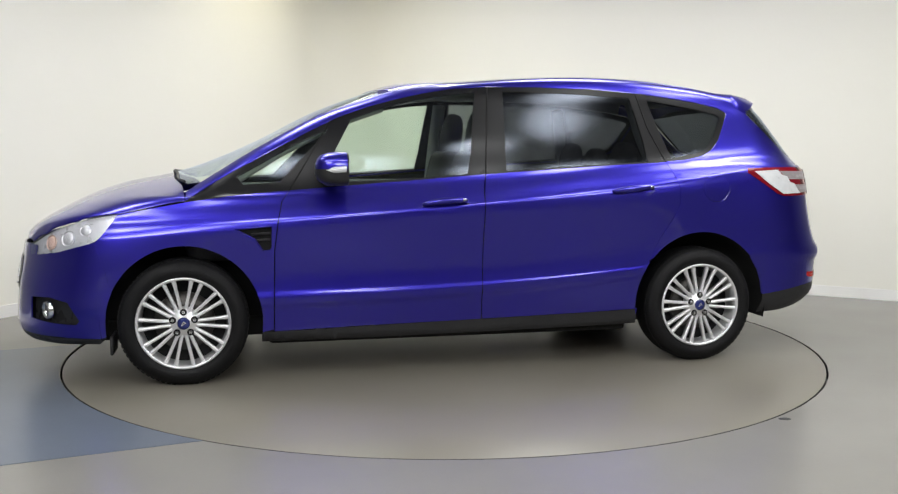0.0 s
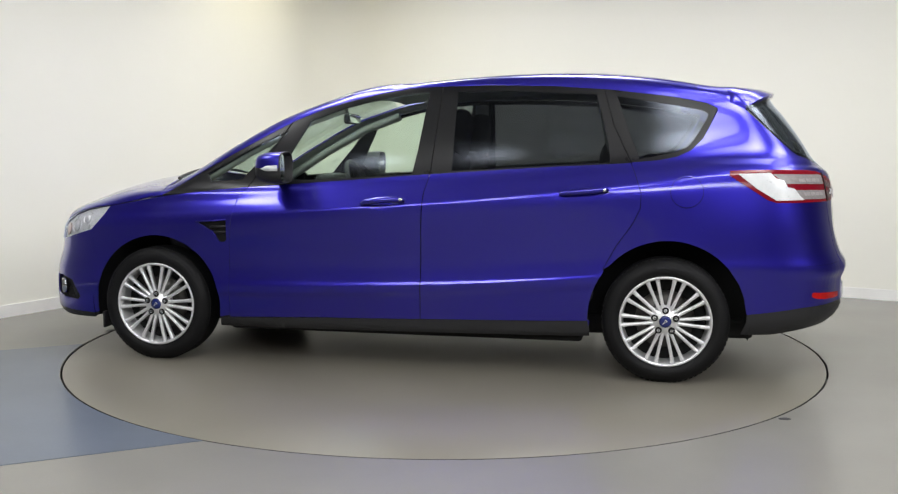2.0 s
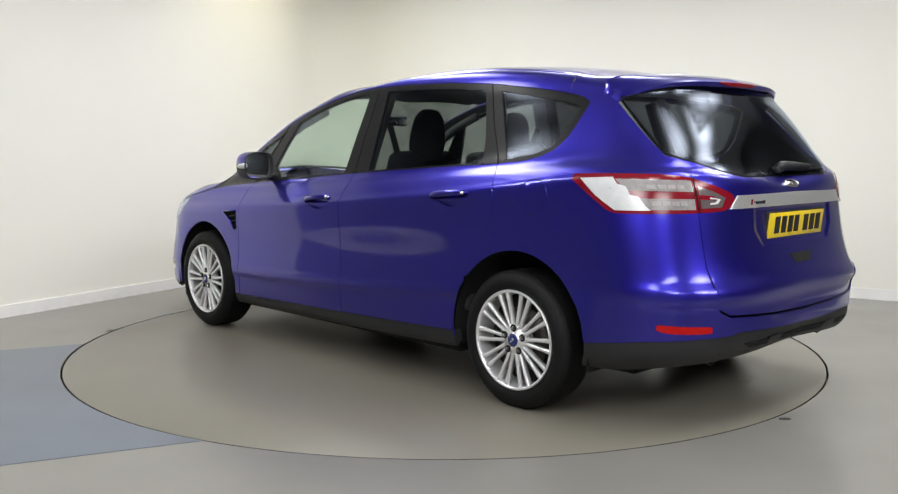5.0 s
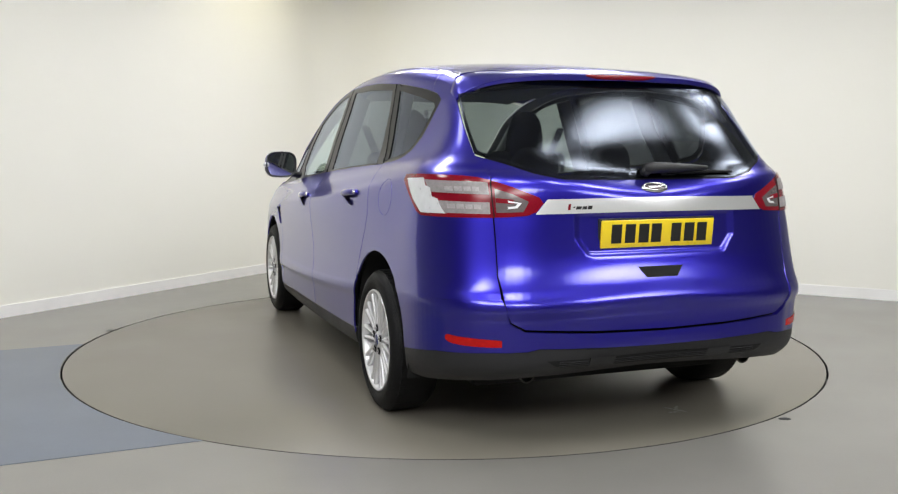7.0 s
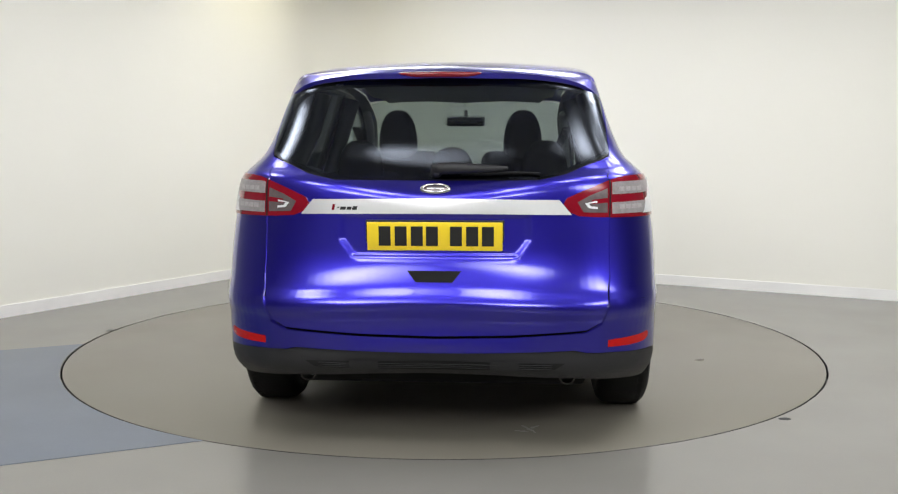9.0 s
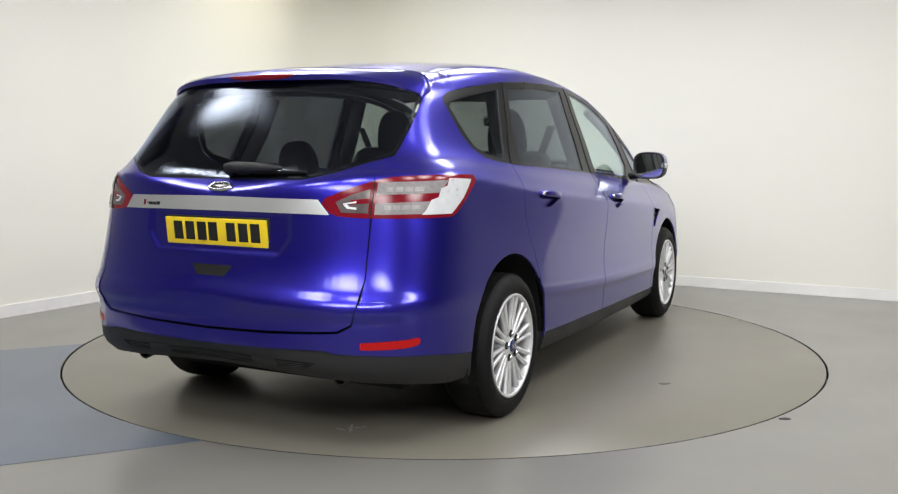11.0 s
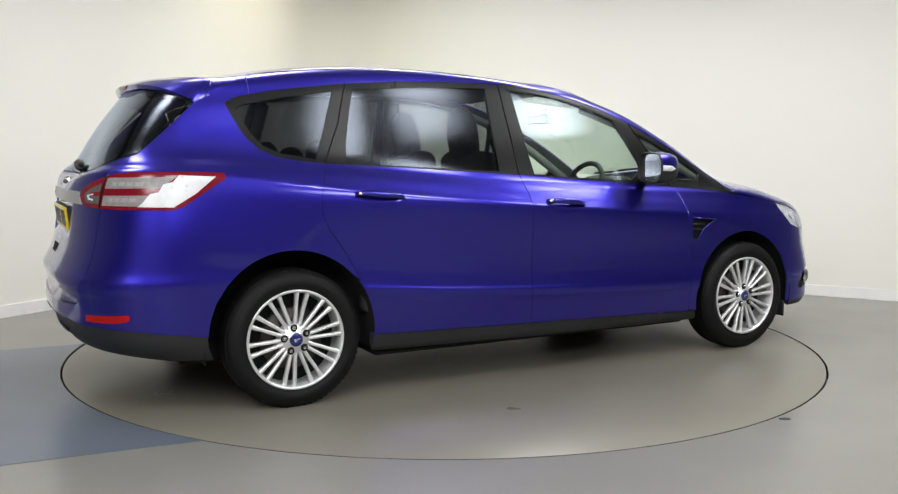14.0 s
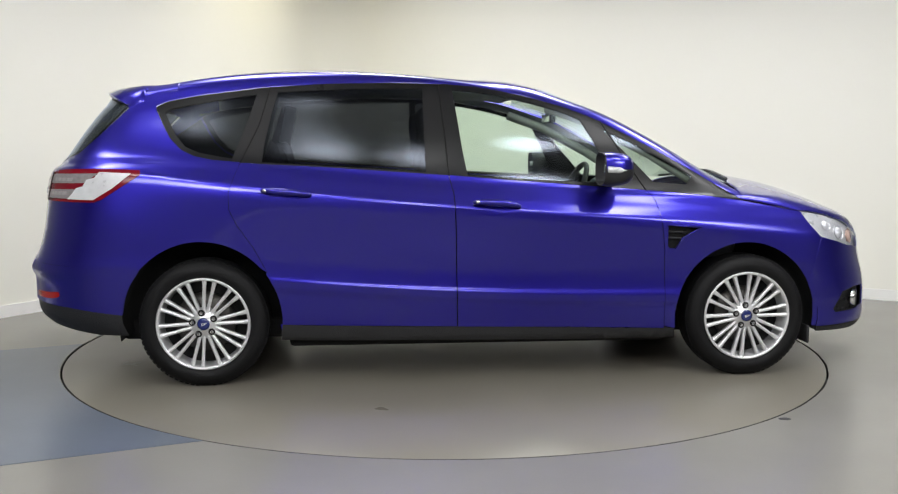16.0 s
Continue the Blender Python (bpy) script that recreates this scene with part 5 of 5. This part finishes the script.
# ------------------------------------------------------------------ nose: headlights, fog lamps, grille, wipers
lamp_in = panel("headlight", sides(HEADLIGHT), HEAD_BOWL, car, "clear headlight with silver reflectors", both=True, lift=-0.016, depth=0, gap=-0.004)
for o, sg in zip(lamp_in, (1, -1)):
    for cx, cz, r_, mt in ((2.080, 0.735, 0.036, AMBER), (1.985, 0.762, 0.036, HEAD_BOWL), (1.895, 0.806, 0.028, HEAD_BOWL)):
        hh, nn = press(*S(cx, cz))
        bm = bmesh.new()
        lathe(bm, [(0.0003, 0.010), (r_ * 0.5, 0.009), (r_ * 0.8, 0.004), (r_, -0.006), (r_ * 1.12, 0.002)], 24, Matrix.Translation(hh - nn * 0.012) @ nn.to_track_quat("Z", "Y").to_matrix().to_4x4())
        if sg < 0:
            bmesh.ops.scale(bm, vec=(1, -1, 1), verts=bm.verts[:])
            bmesh.ops.reverse_faces(bm, faces=bm.faces[:])
        part("headlamp_bowl", bm, mt, o)
covers = panel("headlight_cover", sides(HEADLIGHT), LAMP_GLASS, car, "clear lamp cover", both=True, lift=0.003, depth=0.01, gap=0.001)
panel("fog_recess", sides(FOG), PLASTIC, car, "black fog lamp surround", both=True, lift=-0.03, depth=0, gap=-0.015)
for sg in (1, -1):
    hh, nn = press(*S(2.105, 0.392))
    face = Matrix.Translation(hh - nn * 0.012) @ (nn * 0.6 + Vector((0.5, 0.1, 0))).normalized().to_track_quat("Z", "Y").to_matrix().to_4x4()
    for nm, prof, mt, lb in (("fog_lamp", [(0.0003, 0.004), (0.02, 0.002), (0.033, -0.012)], SMOKE_LENS, "round fog lamp"), ("fog_ring", [(0.032, 0.0), (0.036, 0.012), (0.043, 0.011), (0.046, -0.012)], CHROME, "chrome ring")):
        bm = bmesh.new()
        lathe(bm, prof, 28, face)
        if sg < 0:
            bmesh.ops.scale(bm, vec=(1, -1, 1), verts=bm.verts[:])
            bmesh.ops.reverse_faces(bm, faces=bm.faces[:])
        part(nm, bm, mt, car, lb)
gr = [F(0.44, 0.640), F(0.48, 0.560), F(0.44, 0.470), F(0.0, 0.460), F(-0.44, 0.470), F(-0.48, 0.560), F(-0.44, 0.640), F(0.0, 0.636)]
grille = panel("grille", gr, BLACK_TRIM, car, "black front grille", lift=0.003, depth=0.006, gap=0)[0]
for z in (0.49, 0.52, 0.55, 0.58, 0.61):
    tube_on("grille_bar", [F(y / 20, z) for y in range(-8, 9)], 0.006, CHROME, grille, lift=0.006)
nosep = [F(0.655, 0.658), F(0.30, 0.645), F(0.0, 0.642), F(-0.30, 0.645), F(-0.655, 0.658), F(-0.655, 0.718), F(-0.30, 0.712), F(0.0, 0.708), F(0.30, 0.712), F(0.655, 0.718)]
panel("nose_panel", nosep, PAINT, car, gap=0.001)
for y0, y1 in ((0.60, 0.02), (0.05, -0.50)):
    bm = bmesh.new()
    pth = []
    for k in range(9):
        y = y0 + (y1 - y0) * k / 8
        hh, nn = drop(1.505 - 0.09 * (y / 0.62) ** 2 + 0.01 * math.sin(k), y)
        pth.append(hh + nn * 0.008)
    sweep(bm, pth, 0.008, 8)
    part("windscreen_wiper", bm, PLASTIC, car, "black windscreen wiper")
for sg in (1, -1):
    bm = bmesh.new()
    box(bm, (1.775, sg * 0.80 - 0.10, 0.165), (1.790, sg * 0.80 + 0.08, 0.26), 0.004)
    part("air_flap", bm, PLASTIC, car, "black rubber air flap before the wheel")

# ------------------------------------------------------------------ cabin, seen through the glass
def pillow(bm, c, d, m=None, puff=0.35):
    """A soft cushion: a rounded block."""
    vs = box(bm, [a - b / 2 for a, b in zip(c, d)], [a + b / 2 for a, b in zip(c, d)], min(d) * puff, m, seg=4)
    return vs


def seat(x, y, wide, head, tall=1.0):
    s = new("seat")
    s.parent = car
    s.matrix_basis = Matrix.Translation((x, y, 0))
    s["label"] = "charcoal cloth seat with headrest"
    bm = bmesh.new()
    pillow(bm, (0.10, 0, 0.62), (0.52, wide, 0.16), pose(0, 0, 0.0, 0, -4, 0))
    part("cushion", bm, FABRIC, s)
    bm = bmesh.new()
    pillow(bm, (0, 0, 0.30 * tall), (0.15, wide, 0.62 * tall), Matrix.Translation((-0.17, 0, 0.58)) @ pose(0, 0, 0, 0, -14, 0), 0.45)
    part("backrest", bm, FABRIC, s)
    if head:
        bm = bmesh.new()
        high = 0.155 if tall > 1 else 0.12
        vs = bmesh.ops.create_icosphere(bm, subdivisions=4, radius=1)["verts"]
        for v in vs:
            d = v.co / (abs(v.co.x) ** 3 + abs(v.co.y) ** 3 + abs(v.co.z) ** 3) ** (1 / 3)
            v.co = (d.x * 0.066, d.y * 0.112 * (1 - 0.17 * d.z - 0.10 * d.z ** 2), d.z * high)
        bmesh.ops.transform(bm, matrix=Matrix.Translation((-0.345, 0, head + 0.118 - high)) @ pose(0, 0, 0, 0, -8, 0), verts=vs)
        part("headrest", bm, FABRIC, s)
        bm = bmesh.new()
        for sy in (-0.05, 0.05):
            sweep(bm, [(-0.32, sy, head - 0.16), (-0.34, sy, head - 0.05)], 0.007, 6)
        part("headrest_post", bm, CHROME, s)
    return s


seat(0.10, 0.375, 0.50, 1.325, 1.04)
seat(0.10, -0.375, 0.50, 1.325, 1.04)
for y in (0.47, 0.0, -0.47):
    seat(-0.78, y, 0.42, 1.135 if y else 1.10, 0.86)

bm = bmesh.new()
box(bm, (0.78, -0.80, 0.62), (1.42, 0.80, 0.985), 0.07, seg=4)
dash = part("dashboard", bm, DASH, car, "dark soft dashboard")
bm = bmesh.new()
box(bm, (0.72, -0.55, 0.88), (0.86, -0.20, 1.045), 0.045, seg=4)
part("instrument_hood", bm, DASH, dash)
for y in (0.55, 0.06):
    bm = bmesh.new()
    box(bm, (0.772, y - 0.06, 0.90), (0.79, y + 0.06, 0.965), 0.008)
    part("air_vent", bm, SATIN, dash, "silver-edged air vent")
sw = new("steering_wheel")
sw.parent = car
sw.matrix_basis = Matrix.Translation((0.585, -0.375, 0.955)) @ pose(0, 0, 0, 0, -66, 0)
bm = bmesh.new()
lathe(bm, [(0.185 + 0.016 * math.cos(2 * math.pi * k / 10), 0.016 * math.sin(2 * math.pi * k / 10)) for k in range(10)], 48, closed=True)
part("wheel_ring", bm, DASH, sw, "dark steering wheel ring")
bm = bmesh.new()
box(bm, (-0.06, -0.06, -0.03), (0.06, 0.06, 0.015), 0.02)
for a in (90, 270, 180):
    box(bm, (0.04, -0.02, -0.012), (0.18, 0.02, 0.008), 0.005, pose(0, 0, 0, 0, 0, a))
part("wheel_boss", bm, DASH, sw)
mir = new("interior_mirror")
mir.parent = car
mir.matrix_basis = Matrix.Translation((0.52, 0.0, 1.400))
bm = bmesh.new()
box(bm, (-0.015, -0.13, -0.033), (0.022, 0.13, 0.033), 0.015, seg=3)
part("mirror_case", bm, DASH, mir)
bm = bmesh.new()
box(bm, (-0.018, -0.117, -0.024), (-0.0155, 0.117, 0.024), 0.001)
part("mirror_glass", bm, MIRROR, mir)
bm = bmesh.new()
sweep(bm, [(0.02, 0, 0.01), (0.04, 0, 0.045), (0.045, 0, 0.075)], 0.014, 8)
part("mirror_stalk", bm, DASH, mir)
bm = bmesh.new()
for sg in (1, -1):
    box(bm, (-1.05, sg * 0.80 - 0.05, 0.40), (0.86, sg * 0.80 + 0.05, 1.00), 0.03)
part("door_card", bm, DASH, car, "dark inner door lining")
# inner pillars
for sg in (1, -1):
    for nm, pts, r_ in (("inner_pillar", [S(1.25, 1.035), S(0.95, 1.215), S(0.62, 1.385), S(0.38, 1.470)], 0.030), ("inner_pillar", [S(-0.185, 1.04), S(-0.20, 1.30), S(-0.215, 1.53)], 0.045), ("inner_pillar", [S(-1.19, 1.10), S(-1.13, 1.32), S(-1.09, 1.50)], 0.04)):
        bm = bmesh.new()
        path = []
        for p in pts:
            hh, nn = press(p.x, p.y)
            q = hh - nn * (r_ + 0.022)
            path.append((q.x, sg * q.y, q.z))
        sweep(bm, path, r_, 10)
        part(nm, bm, LINER, car, "grey inner pillar lining")
# front seat belts
for sg in (1, -1):
    bm = bmesh.new()
    path = [(-0.22, sg * 0.64, 1.34), (-0.20, sg * 0.55, 1.12), (-0.08, sg * 0.45, 0.80)]
    vs = [[bm.verts.new((x, y - 0.024, z)), bm.verts.new((x, y + 0.024, z + 0.004)), bm.verts.new((x + 0.003, y + 0.024, z + 0.004)), bm.verts.new((x + 0.003, y - 0.024, z))] for x, y, z in path]
    for p, q in zip(vs, vs[1:]):
        for i in range(4):
            bm.faces.new((p[i], p[(i + 1) % 4], q[(i + 1) % 4], q[i]))
    part("seat_belt", bm, FABRIC, car, "dark grey seat belt", smooth=False)

# the table's motion

AXIS = Vector((-0.105, 0.100, 0))


def heading(t):
    """The car's heading in degrees while the table turns, nearly evenly."""
    return 191.80 - 11.335 * t - 0.11727 * t ** 2 + 0.0150594 * t ** 3 - 0.0009715 * t ** 4 + 0.0000254 * t ** 5


def motions():
    rows_car, rows_disc = [], []
    for k in range(33):
        t = 0.5 * k
        turn = pose(0, 0, 0, 0, 0, heading(t))
        rows_disc.append((t, turn))
        rows_car.append((t, turn @ Matrix.Translation(-AXIS)))
    walk(car, rows_car)
    walk(turntable, rows_disc)



motions()
